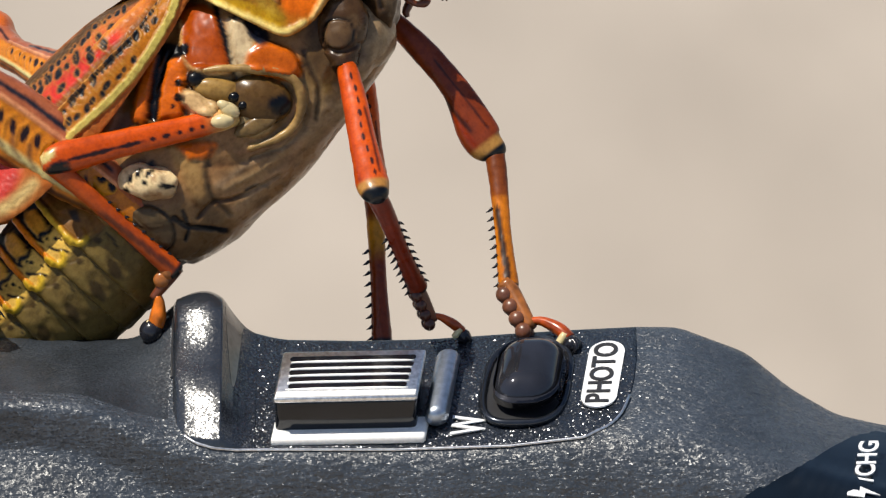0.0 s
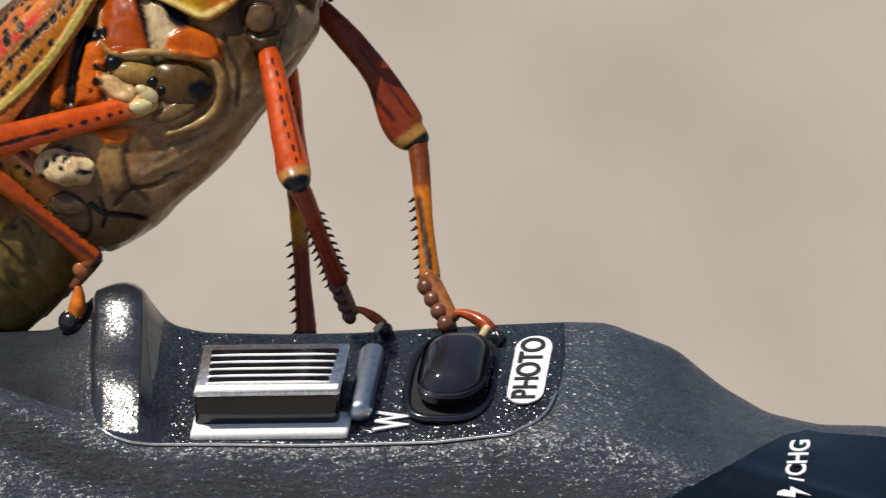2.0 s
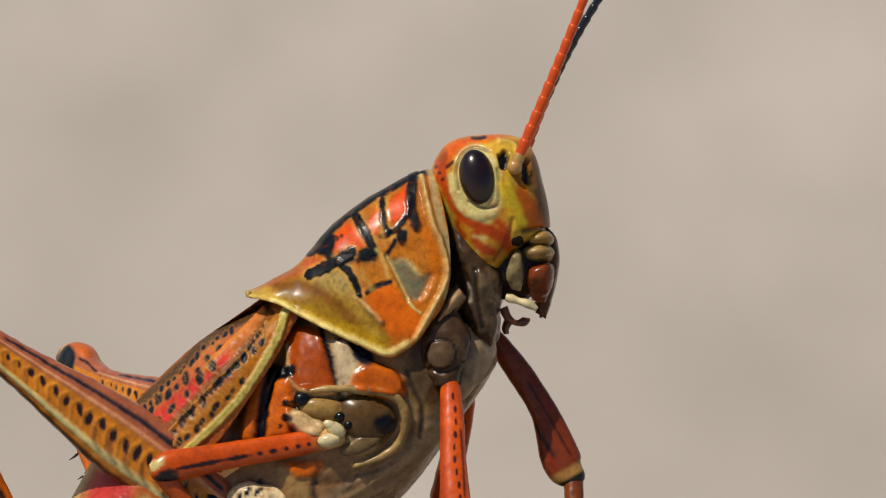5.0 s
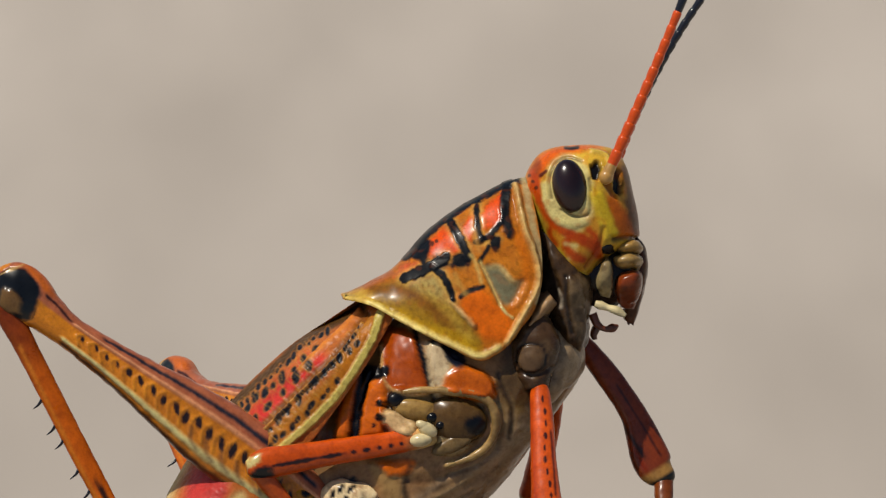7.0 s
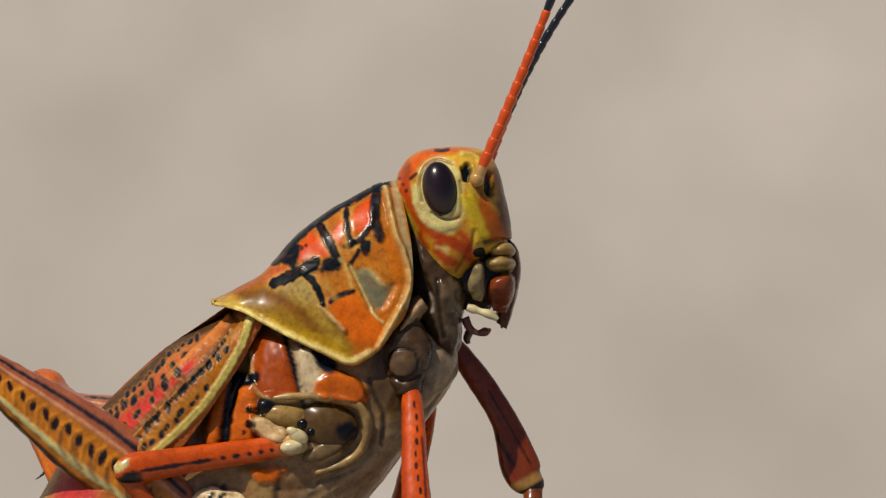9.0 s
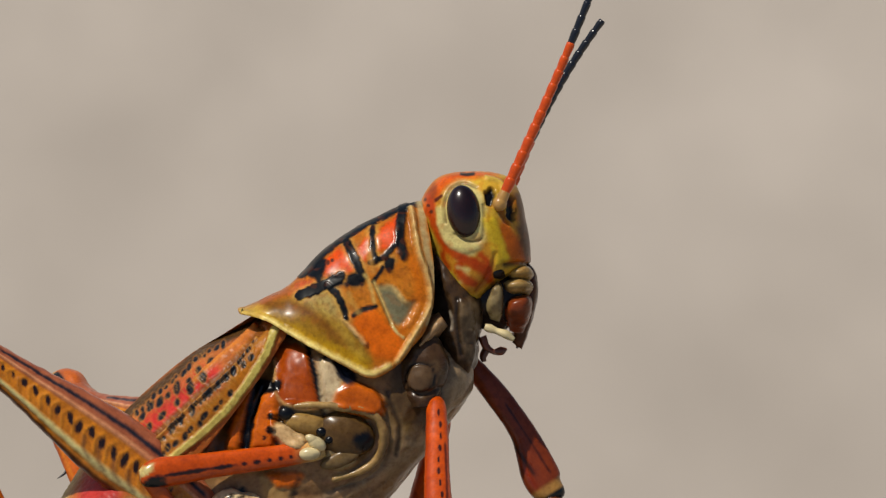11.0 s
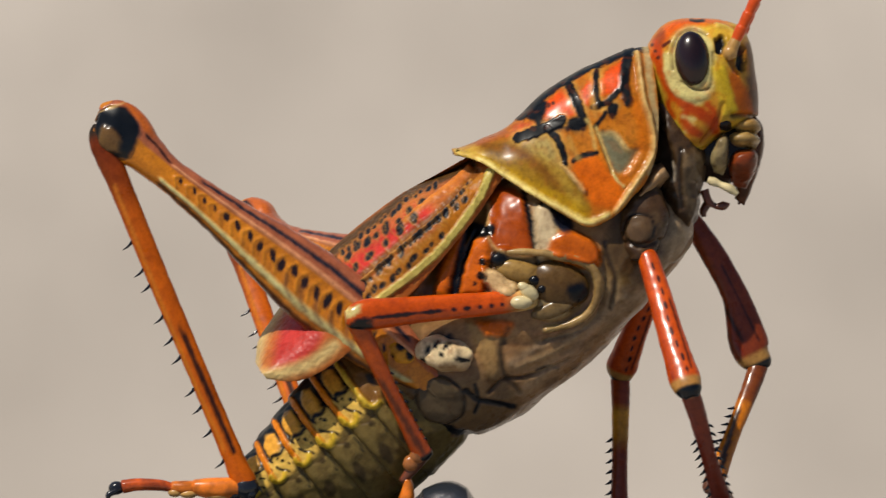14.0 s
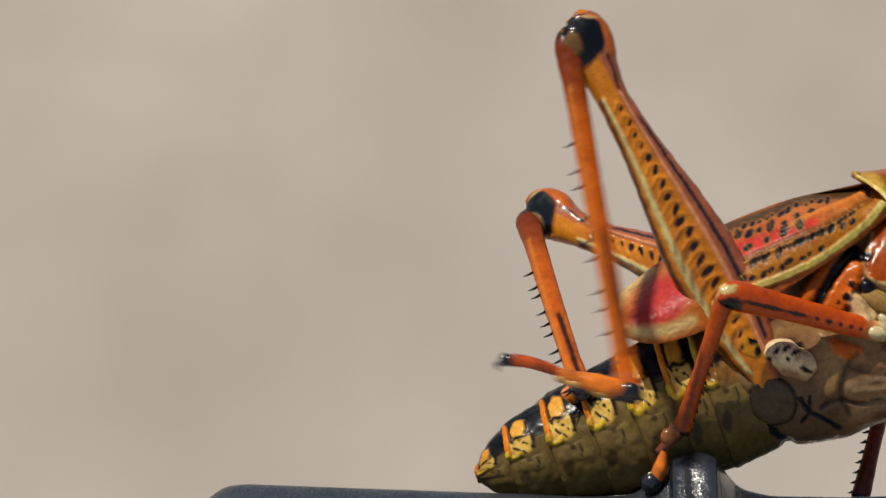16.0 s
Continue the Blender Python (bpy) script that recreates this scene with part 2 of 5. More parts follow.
class Skin:
    """A closed grid with colours and relief, laid on by lines and patches in the plan."""

    def __init__(self, grid, colour):
        self.grid = grid.copy()
        self.u, self.v, self.w = (grid[..., k].copy() for k in range(3))
        self.lift = np.zeros(self.u.shape)
        self.colour = np.ones(self.u.shape + (3,)) * np.array(colour)
        self.waver = self.field(11.0) * 2.6 + self.field(4.5) * 1.3

    def field(self, size):
        """Noise over the skin."""
        q = np.stack([self.u, self.v, self.w], axis=2).reshape(-1, 3) / size
        return np.array([noise.noise(p) for p in q.tolist()]).reshape(self.u.shape)

    def mottle(self, size, colour, amount=0.6, above=0.1, soft=0.25):
        """Irregular blotches of another colour."""
        self.blend(ease((self.field(size) - above) / soft) * amount, colour)
        return self

    def blend(self, mask, colour):
        self.colour += mask[..., None] * (np.array(colour) - self.colour)

    def patch(self, pts, colour, soft=6.0, lift=0.0, amount=1.0):
        d = near_line(self.u, self.v, pts, True)
        d = np.where(inside(self.u, self.v, pts), d, -d) + self.waver
        f = ease((d + soft) / (2 * soft))
        self.blend(f * amount, colour)
        self.lift += f * lift
        return self

    def stroke(self, pts, width, colour=None, lift=0.0, soft=2.0, amount=1.0):
        d = near_line(self.u, self.v, pts) + self.waver * min(1.0, width / 14)
        f = ease((width / 2 + soft - d) / (2 * soft))
        if colour is not None:
            self.blend(f * amount, colour)
        self.lift += f * lift
        return self

    def dots(self, spots, colour, lift=0.0):
        for x, y, rx, ry, turn in spots:
            c, s = math.cos(radians(turn)), math.sin(radians(turn))
            a, b = (self.u - x) * c + (self.v - y) * s, -(self.u - x) * s + (self.v - y) * c
            f = ease(1.5 - np.hypot(a / rx, b / ry) - self.waver * 0.13)
            self.blend(np.clip(f * 1.6, 0, 1), colour)
            self.lift += f * lift
        return self

    def rough(self, size, amount):
        self.lift += amount * self.field(size)
        return self

    def mesh(self, name, material, closed=True, origin=(0, 0, 0)):
        g = self.grid + normals_of(self.grid, closed) * self.lift[..., None] * self.sign(closed)
        verts, faces = rings((g - np.array(origin)) * K, closed)
        if self.sign(closed) > 0:
            faces = [f[::-1] for f in faces]
        me = mesh_of(name, verts, faces, material)
        at = me.color_attributes.new("marking", "FLOAT_COLOR", "POINT")
        rgba = np.ones((len(verts), 4))
        rgba[:, :3] = np.clip(self.colour.reshape(-1, 3), 0, 1) ** 1.25
        rgba[:, 1] *= 1.0 if material is WET else 1.13
        at.data.foreach_set("color", rgba.ravel())
        return me

    def sign(self, closed=True):
        mid = self.grid.mean(axis=1, keepdims=True)
        return 1.0 if (normals_of(self.grid, closed) * (self.grid - mid)).sum() > 0 else -1.0

    def near(self, u, v):
        """How far towards the viewer the skin reaches at (u, v)."""
        side = self.grid[..., 2] > self.grid[..., 2].mean()
        d = np.where(side, np.hypot(self.grid[..., 0] - u, self.grid[..., 1] - v), 1e9)
        k = np.unravel_index(np.argmin(d), d.shape)
        return float(self.grid[k][2] + self.lift[k])


def tube(points, radii, m=24, n=12, flat=1.0):
    """A smooth round rod through points of the plan, tapered by radii."""
    rows = [(*p, r, r * flat) for p, r in zip(points, radii)]
    return loft(rows, m, n)


def rod(name, points, radii, material, m=24, n=12, flat=1.0, origin=(0, 0, 0)):
    verts, faces = rings((tube(points, radii, m, n, flat) - np.array(origin)) * K)
    return mesh_of(name, verts, faces, material)


def joined(name, grids, material, origin=(0, 0, 0)):
    verts, faces = [], []
    for g in grids:
        v, f = rings((g - np.array(origin)) * K)
        faces += [tuple(i + len(verts) for i in face) for face in f]
        verts += list(v)
    return mesh_of(name, verts, faces, material)


def ball(c, r, m=14, n=16):
    """An ellipsoid as a grid: centre and three radii in plan units."""
    a = np.linspace(0.03, math.pi - 0.03, m)
    b = np.linspace(0, 2 * math.pi, n, endpoint=False)
    x = np.cos(a)[:, None] * np.ones(n)
    y, z = np.sin(a)[:, None] * np.cos(b), np.sin(a)[:, None] * np.sin(b)
    return np.stack([c[0] + r[0] * x, c[1] + r[1] * y, c[2] + r[2] * z], axis=2)


def turned(grid, degrees, about):
    """A grid turned in the plan."""
    a = radians(degrees)
    g = grid - np.array(about)
    x, y = g[..., 0] * math.cos(a) - g[..., 1] * math.sin(a), g[..., 0] * math.sin(a) + g[..., 1] * math.cos(a)
    return np.stack([x, y, g[..., 2]], axis=2) + np.array(about)


def block(name, size, material, bevel, seg=3):
    """A rounded block of the given size (metres), centred on its foot."""
    bm = bmesh.new()
    bmesh.ops.create_cube(bm, size=1.0)
    bmesh.ops.scale(bm, vec=size, verts=bm.verts)
    bmesh.ops.translate(bm, vec=(0, 0, size[2] / 2), verts=bm.verts)
    bmesh.ops.bevel(bm, geom=bm.edges[:], offset=bevel, segments=seg, profile=0.5, affect="EDGES")
    me = bpy.data.meshes.new(name)
    bm.to_mesh(me)
    bm.free()
    me.materials.append(material)
    me.polygons.foreach_set("use_smooth", [True] * len(me.polygons))
    return me


# ---- ground ----
def ground():
    me = mesh_of("ground", [(-60, -60, 0), (60, -60, 0), (60, 60, 0), (-60, 60, 0)], [(0, 1, 2, 3)], CONCRETE, False)
    tagged(new("ground", me), "pale beige sunlit concrete ground, softly mottled", "ground", kind="structure")


# ---- camcorder ----
CREST = [(-1500, -95), (-914, -93), (-880, -76), (-848, -50), (-810, -45), (-620, -52), (-330, -62), (-190, -68), (-105, -65),
         (-71, -41), (-48, -12), (-19, 1), (14, 2), (33, -8), (52, -27), (86, -55), (143, -68), (276, -70), (390, -67), (495, -60),
         (619, -52), (743, -46), (810, -47), (924, -89), (1000, -150), (1076, -193), (1160, -212), (1276, -214), (1309, -232), (1324, -284)]
SHOULDER = [(-1500, -170), (-905, -165), (-333, -171), (-190, -177), (-48, -238), (67, -255), (333, -255), (524, -246), (648, -234),
            (733, -227), (857, -246), (1000, -293), (1160, -331), (1324, -379)]
ACROSS = 233.0                         # how much nearer the shoulder is than the crest
LEAN_U = 0.2                           # the panel's cross lines lean to the right towards the back


def height_at(table, u):
    xs, ys = [p[0] for p in table], [p[1] for p in table]
    a = 0.0
    for s in (-14, -7, 0, 7, 14):
        a += float(np.interp(u + s, xs, ys)) / 5
    return a


def section(u):
    """The grip's outline at u: points (v, w) from the back foot over the crest and shoulder to the front foot."""
    s, f = height_at(CREST, u), height_at(SHOULDER, u)
    yz = lambda v, w: (0.5 * v - 0.866 * w, 0.866 * v + 0.5 * w)
    vw = lambda y, z: (0.5 * y + 0.866 * z, -0.866 * y + 0.5 * z)
    ys, zs = yz(s, -20)
    yf, zf = yz(f, ACROSS - 20)
    pts = [vw(ys + 360, -TOP / K), vw(ys + 360, zs - 620), vw(ys + 330, zs - 290), vw(ys + 240, zs - 160), vw(ys + 120, zs - 79), vw(ys + 40, zs - 26), (s, -20)]
    pts += [(s + (f - s) * g + 9 * math.sin(g * math.pi), -20 + ACROSS * g) for g in (0.2, 0.4, 0.6, 0.8)]
    d = float(np.interp(u, [-250, 0, 300, 600, 800], [78, 64, 40, 22, 8])) / 78
    pts += [(f, ACROSS - 20), vw(yf - 45 + 34 * d, zf - 45 + 6 * d), vw(yf - 75 + 56 * d, zf - 115 + 36 * d), vw(yf - 92 + 22 * d, zf - 175 + 55 * d),
            vw(yf - 98 - 22 * d, zf - 235 + 60 * d), vw(yf - 95 - 20 * d, zf - 330), vw(yf - 70, zf - 620), vw(yf - 60, -TOP / K)]
    return pts


def on_panel(u, g, up=0.0):
    """A point on the panel: g from 0 at the crest to 1 at the shoulder, raised by up."""
    s, f = height_at(CREST, u), height_at(SHOULDER, u)
    return (u, s + (f - s) * g + 9 * math.sin(g * math.pi) + 0.78 * up, -20 + ACROSS * g + 0.62 * up)


def panel_place(u, v):
    """The panel's point that shows at (u, v)."""
    best = min((abs(on_panel(u, g)[1] - v), g) for g in np.linspace(0, 1.15, 120))
    return Vector((u, v, on_panel(u, best[1])[2]))


PANEL_AXES = Matrix(((1.0, 0.125, 0.0), (0.02, 0.62, 0.78), (0.0, -0.78, 0.62))).to_4x4()


def set_on_panel(me, u, v, up=0.0):
    """Bakes a mesh that was built flat (x along, y to the back, z up, metres) onto the panel round (u, v)."""
    at = panel_place(u, v) + Vector((0, 0.78, 0.62)) * up
    me.transform(Matrix.Translation(at * K) @ PANEL_AXES)
    me.update()
    return me


def foot_of_plate(u):
    """How far across the panel the control plate reaches at u."""
    edge = [(-40, -140), (-38, -190), (-30, -215), (-18, -228), (0, -238), (30, -246), (67, -250), (333, -250), (524, -243), (648, -229),
            (695, -209), (719, -184), (731, -150), (738, -103)]
    v = float(np.interp(u, [e[0] for e in edge], [e[1] for e in edge]))
    s, f = height_at(CREST, u), height_at(SHOULDER, u)
    return (s - v) / (s - f)


RIDGE_K = np.linspace(0, 1, 41)
RIDGE_H = curve([(5,), (30,), (34,), (25,), (17,), (15,), (16,), (13,), (3,), (-8,)], 41)[:, 0]


def ridge_height(u, k):
    """Height of the thumb ridge over the panel: a slanting, waisted back and a hollow flank."""
    h = float(np.interp(k, RIDGE_K, RIDGE_H)) + 0.25 * (min(u, 42.0) + 42.0)
    if u > 42:
        h *= max(0.0, 1 - (u - 42) / 58.0) ** 2.0
    return h * min(1.0, max(0.0, (u + 42) / 7.0)) ** 0.5


def plate_grid(u0, u1, m, n, up, crown=False):
    rows = []
    for u in np.linspace(u0, u1, m):
        g1 = foot_of_plate(u)
        row = [on_panel(u, 0.0, -10)] + [on_panel(u, 0.01 + (g1 - 0.01) * k, up + (ridge_height(u, k) if crown else 0.0)) for k in np.linspace(0, 1, n)] + [on_panel(u, g1 + 0.015, -10)]
        rows.append(row)
    rows = [[(p[0], p[1] - 8, p[2] - 7) for p in rows[0]]] + rows + [[(p[0], p[1] - 8, p[2] - 7) for p in rows[-1]]]
    return np.array(rows)


def sheet(name, grid, material):
    verts, faces = rings(grid * K, False, False)
    return mesh_of(name, verts, faces, material)


def lettering(text, size, material, thick=1.2):
    """Letters as a mesh, centred, lying in x and y."""
    cu = bpy.data.curves.new("letters", "FONT")
    cu.body, cu.size, cu.extrude, cu.align_x, cu.align_y = text, size * K, thick * K, "CENTER", "CENTER"
    cu.offset = 0.018 * size * K
    ob = new("letters", cu)
    me = bpy.data.meshes.new_from_object(ob.evaluated_get(bpy.context.evaluated_depsgraph_get()))
    bpy.data.objects.remove(ob)
    me.materials.clear()
    me.materials.append(material)
    return me


def capsule(name, wide, long, thick, material):
    """A flat pill, long in y."""
    r = wide / 2
    ring = []
    for k in range(25):
        a = math.pi * k / 24
        ring.append((r * math.cos(a), long / 2 - r + r * math.sin(a)))
    for k in range(25):
        a = math.pi + math.pi * k / 24
        ring.append((r * math.cos(a), -long / 2 + r + r * math.sin(a)))
    n = len(ring)
    verts = [(x * K, y * K, 0) for x, y in ring] + [(x * K, y * K, thick * K) for x, y in ring]
    faces = [tuple(range(n, 2 * n))] + [(i, (i + 1) % n, n + (i + 1) % n, n + i) for i in range(n)]
    return mesh_of(name, verts, faces, material, False)


def front_depth(u, v):
    """How near the grip's front lies where it shows at (u, v)."""
    pts = curve(section(u), 120)[40:]
    return float(pts[int(np.argmin(abs(pts[:, 0] - v)))][1])


def word(text, size, material, at, parent, narrow, tall):
    """Printed letters, one object each, reading towards the back of the panel."""
    wide = {"P": 0.60, "H": 0.72, "O": 0.78, "T": 0.60, "C": 0.68, "G": 0.76, "/": 0.40}
    run = -sum(wide[c] for c in text) / 2
    for c in text:
        me = lettering(c, size, material)
        me.transform(Matrix.Translation(((run + wide[c] / 2) * size * narrow * K, 0, 0)) @ Matrix.Diagonal((narrow, tall, 1, 1)))
        me.transform(Matrix.Rotation(radians(90), 4, "Z"))
        me.transform(Matrix.Translation(at * K) @ PANEL_AXES)
        part("letter", me, parent)
        run += wide[c]


def bolt_mesh(at):
    """A small lightning sign."""
    bolt = [(-8, 26), (10, 26), (2, 6), (14, 6), (-10, -30), (-2, -4), (-14, -4)]
    me = mesh_of("bolt", [(x * K, y * K, z * K) for z in (0, 2) for x, y in bolt], [tuple(range(7, 14))] + [(i, (i + 1) % 7, 7 + (i + 1) % 7, 7 + i) for i in range(7)], PRINT, False)
    me.transform(Matrix.Rotation(radians(90), 4, "Z"))
    me.transform(Matrix.Translation(at * K) @ PANEL_AXES)
    return me


def camcorder():
    root = tagged(new("camcorder"), "black camcorder with leather-look grip and chrome zoom lever lying on concrete", "camcorder")
    root.matrix_basis = BASE
    us = np.linspace(-1500, 1324, 300)
    grid = np.array([[(u, *p) for p in curve(section(u), 84)] for u in us])
    verts, faces = rings(grid * K)
    me = mesh_of("grip", verts, faces, LEATHER)
    me.materials.append(SMOOTH_GREY)
    for poly in me.polygons:
        c = poly.center / K
        if c.x < -46 and c.z < 178:
            poly.material_index = 1
    part("grip", me, root, "black leather-look moulded grip")
    part("control_plate", sheet("control_plate", plate_grid(40, 738, 120, 40, 4), SPARKLE), root, "sparkling dark grey control plate")
    ridge = sheet("thumb_ridge", plate_grid(-42, 100, 72, 60, 5, True), RIDGE)
    ridge.materials.append(SPARKLE)
    for poly in ridge.polygons:
        if poly.center.x / K > 62:
            poly.material_index = 1
    part("thumb_ridge", ridge, root, "glossy black rounded thumb ridge")
    # strip laid on the ridge flank: a reflection of the ground, painted in
    band = []
    for f in np.linspace(0, 1, 40):
        row = []
        for k in np.linspace(0, 1, 12):
            u = 46 + 14 * f ** 1.5 + k * (30 * (1 - f) ** 0.7 + 2)
            row.append(on_panel(u, 0.01 + (foot_of_plate(u) - 0.01) * 0.62 * f, 5.7 + ridge_height(u, 0.62 * f)))
        band.append(row)
    edge = [on_panel(-41, 0.02 + (foot_of_plate(-41) - 0.02) * k, 4) for k in np.linspace(0, 1, 24)]
    part("ridge_edge", rod("ridge_edge", edge, [2.6] * 24, INK, 60, 8), root, "thin black seam along the ridge")
    part("ridge_reflection", sheet("ridge_reflection", np.array(band), REFLECTION_GREY), root, "pale polished fillet beside the ridge")
    line = [on_panel(u, foot_of_plate(u) + 0.005, 4) for u in np.linspace(-20, 725, 60)]
    part("chrome_line", rod("chrome_line", line, [2.6] * 60, CHROME, 160, 8), root, "thin bright metal edging")
    # zoom lever
    lever = part("zoom_lever", set_on_panel(block("zoom_lever", (236 * K, 120 * K, 74 * K), GLOSS, 9 * K), 258, -186), root, "chrome zoom lever with ribbed top and black sides")
    part("lever_cap", set_on_panel(block("lever_cap", (240 * K, 126 * K, 12 * K), CHROME, 5 * K), 258, -186, 72), lever, "satin metal cap")
    for k in range(5):
        me = capsule("groove", 11, 210 - 3 * k, 1.6, GLOSS)
        me.transform(Matrix.Translation((0, (40 - 18 * k) * K, 84 * K)) @ Matrix.Rotation(radians(90), 4, "Z"))
        part("groove", set_on_panel(me, 258, -186), lever)
        rib = rod("rib", [(x, 31.5 - 18 * k, 84.5) for x in (-102, -60, 0, 60, 102)], [1.5, 3.0, 3.0, 3.0, 1.5], BRIGHT, 24, 10)
        part("rib", set_on_panel(rib, 258, -186), lever)
    lip = block("lip", (234 * K, 15 * K, 5 * K), BRIGHT, 2.2 * K)
    lip.transform(Matrix.Translation((0, -53 * K, 81 * K)))
    part("lip", set_on_panel(lip, 258, -186), lever, "bright metal lip")
    part("lever_ledge", set_on_panel(block("lever_ledge", (258 * K, 58 * K, 16 * K), BRIGHT, 6 * K), 258, -223), lever, "bright metal ledge")
    part("lever_end", set_on_panel(block("lever_end", (40 * K, 178 * K, 40 * K), STEEL, 18 * K, 6), 412, -160), lever, "dark steel end bar")
    # photo button
    seat = part("button_seat", set_on_panel(capsule("button_seat", 146, 222, 6, INK), 552, -142), root, "black sunken seat")
    part("photo_button", set_on_panel(block("photo_button", (110 * K, 160 * K, 66 * K), BUTTON, 45 * K, 9), 556, -146, 0), root, "glossy dark push button")
    rim = [Vector((math.cos(a) * 60, math.sin(a) * 96, 0)) for a in np.linspace(0, 2 * math.pi, 40)]
    rim = [Vector((math.copysign(abs(p.x / 60) ** 0.62 * 70, p.x), math.copysign(abs(p.y / 96) ** 0.62 * 104, p.y), 6)) for p in rim]
    part("button_rim", set_on_panel(rod("button_rim", [tuple(p) for p in rim], [7.0] * 40, STEEL_DARK, 120, 10), 553, -143), root, "black rim")
    # printed words
    quarter = Matrix.Rotation(radians(90), 4, "Z")
    label = part("photo_label", set_on_panel(capsule("photo_label", 60, 176, 3, PRINT), 681, -128, 5), root, "white pill with the word PHOTO")
    word("PHOTO", 58, INK, Vector((681, -128, panel_place(681, -128).z)) + Vector((0, 0.78, 0.62)) * 9, label, 0.80, 0.95)
    me = lettering("W", 62, PRINT)
    me.transform(quarter @ Matrix.Diagonal((0.74, 1.3, 1, 1)))
    part("letter", set_on_panel(me, 459, -212, 7), root, "white printed letter W")
    # glossy side cover with its charge mark
    rows = []
    for u in np.linspace(905, 1316, 60):
        c = curve(section(u), 160)
        top = float(np.interp(u, [895, 1095, 1162, 1270, 1320], [-333, -231, -217, -219, -250]))
        front = c[60:]
        k0 = int(np.argmax(front[:, 0] < top))
        sel = front[k0:k0 + 70]
        sel = curve(sel[::5], 40)
        rows.append([(u, p[0] + 3, p[1] + 4) for p in sel])
    part("side_cover", sheet("side_cover", np.array(rows), NAVY), root, "glossy dark blue side cover")
    mark = part("bolt", bolt_mesh(Vector((1112, -318, front_depth(1112, -318) + 10))), root, "white printed charge mark")
    word("/CHG", 46, PRINT, Vector((1122, -268, front_depth(1122, -268) + 30)), mark, 0.95, 1.0)
    return root


# ---- grasshopper rig ----
# seconds, knob u, knob v, turn of the body
BODY = [(0.0, 55, 317, 5.8), (0.5, 58, 321, 5.8), (1.0, 57, 321, 5.8), (1.5, 56, 324, 5.8), (2.0, 50, 322, 5.8), (2.5, 51, 325, 5.8),
        (3.0, 64, 333, 3.2), (3.5, 106, 343, 6.6), (4.0, 99, 341, 6.8), (4.2, 98, 339, 6.5), (6.3, 100, 337, 5.9), (6.5, 99, 336, 5.6),
        (7.0, 97, 333, 5.2), (7.5, 98, 335, 5.1), (8.0, 101, 335, 5.8), (8.5, 102, 334, 5.4), (9.0, 103, 335, 5.7), (9.2, 104, 335, 5.9),
        (11.3, 114, 338, 3.0), (11.4, 115, 338, 3.1), (11.5, 116, 338, 3.3), (11.6, 119, 339, 3.0), (12.0, 125, 340, 2.2), (12.5, 131, 342, 1.5),
        (13.0, 137, 343, 1.5), (13.5, 144, 343, 1.2), (14.0, 150, 344, 0.5), (14.5, 154, 344, 0.0), (15.0, 162, 341, -0.6), (15.5, 167, 335, -1.2),
        (15.6, 195, 318, -2.5), (15.7, 233, 293, -5.0), (15.8, 289, 275, -8.0), (15.9, 325, 248, -12.0), (16.0, 347, 240, -16.2)]
TIMES = [r[0] for r in BODY]


def body_pose(t):
    """Place and turn of the body in the plan at t."""
    k = [float(np.interp(t, TIMES, [r[c] for r in BODY])) for c in (1, 2, 3)]
    return Matrix.Translation((k[0], k[1], 0)) @ pose(0, 0, 0, 0, 0, k[2])


def at_time(rows, t):
    ts = [r[0] for r in rows]
    return Vector([float(np.interp(t, ts, [r[c] for r in rows])) for c in (1, 2, 3)])


def bend(hip, ankle, l1, l2, hint):
    """The knee between hip and ankle that lies nearest to the hint; the ankle comes along where the leg is too short."""
    d = ankle - hip
    if d.length > l1 + l2 - 1:
        ankle = hip + d.normalized() * (l1 + l2 - 1)
        d = ankle - hip
    a = (l1 * l1 - l2 * l2 + d.length_squared) / (2 * d.length)
    h = math.sqrt(max(0.0, l1 * l1 - a * a))
    way = d.normalized()
    p = way.cross(Vector((0.123, 0.37, 0.92))).normalized()
    q = way.cross(p)
    best = None
    for i in range(360):
        f = radians(i)
        knee = hip + way * a + (p * math.cos(f) + q * math.sin(f)) * h
        miss = (knee - hint)
        cost = miss.x ** 2 + miss.y ** 2 + 0.25 * miss.z ** 2
        if best is None or cost < best[0]:
            best = (cost, knee)
    return best[1], ankle


def bone(a, b, up=Vector((0, 0, 1))):
    """The pose of a bone that runs along its x from a to b, its z towards up."""
    x = (b - a).normalized()
    z = (up - x * up.dot(x)).normalized()
    y = z.cross(x)
    m = Matrix((x, y, z)).transposed().to_4x4()
    m.translation = a * K
    return m


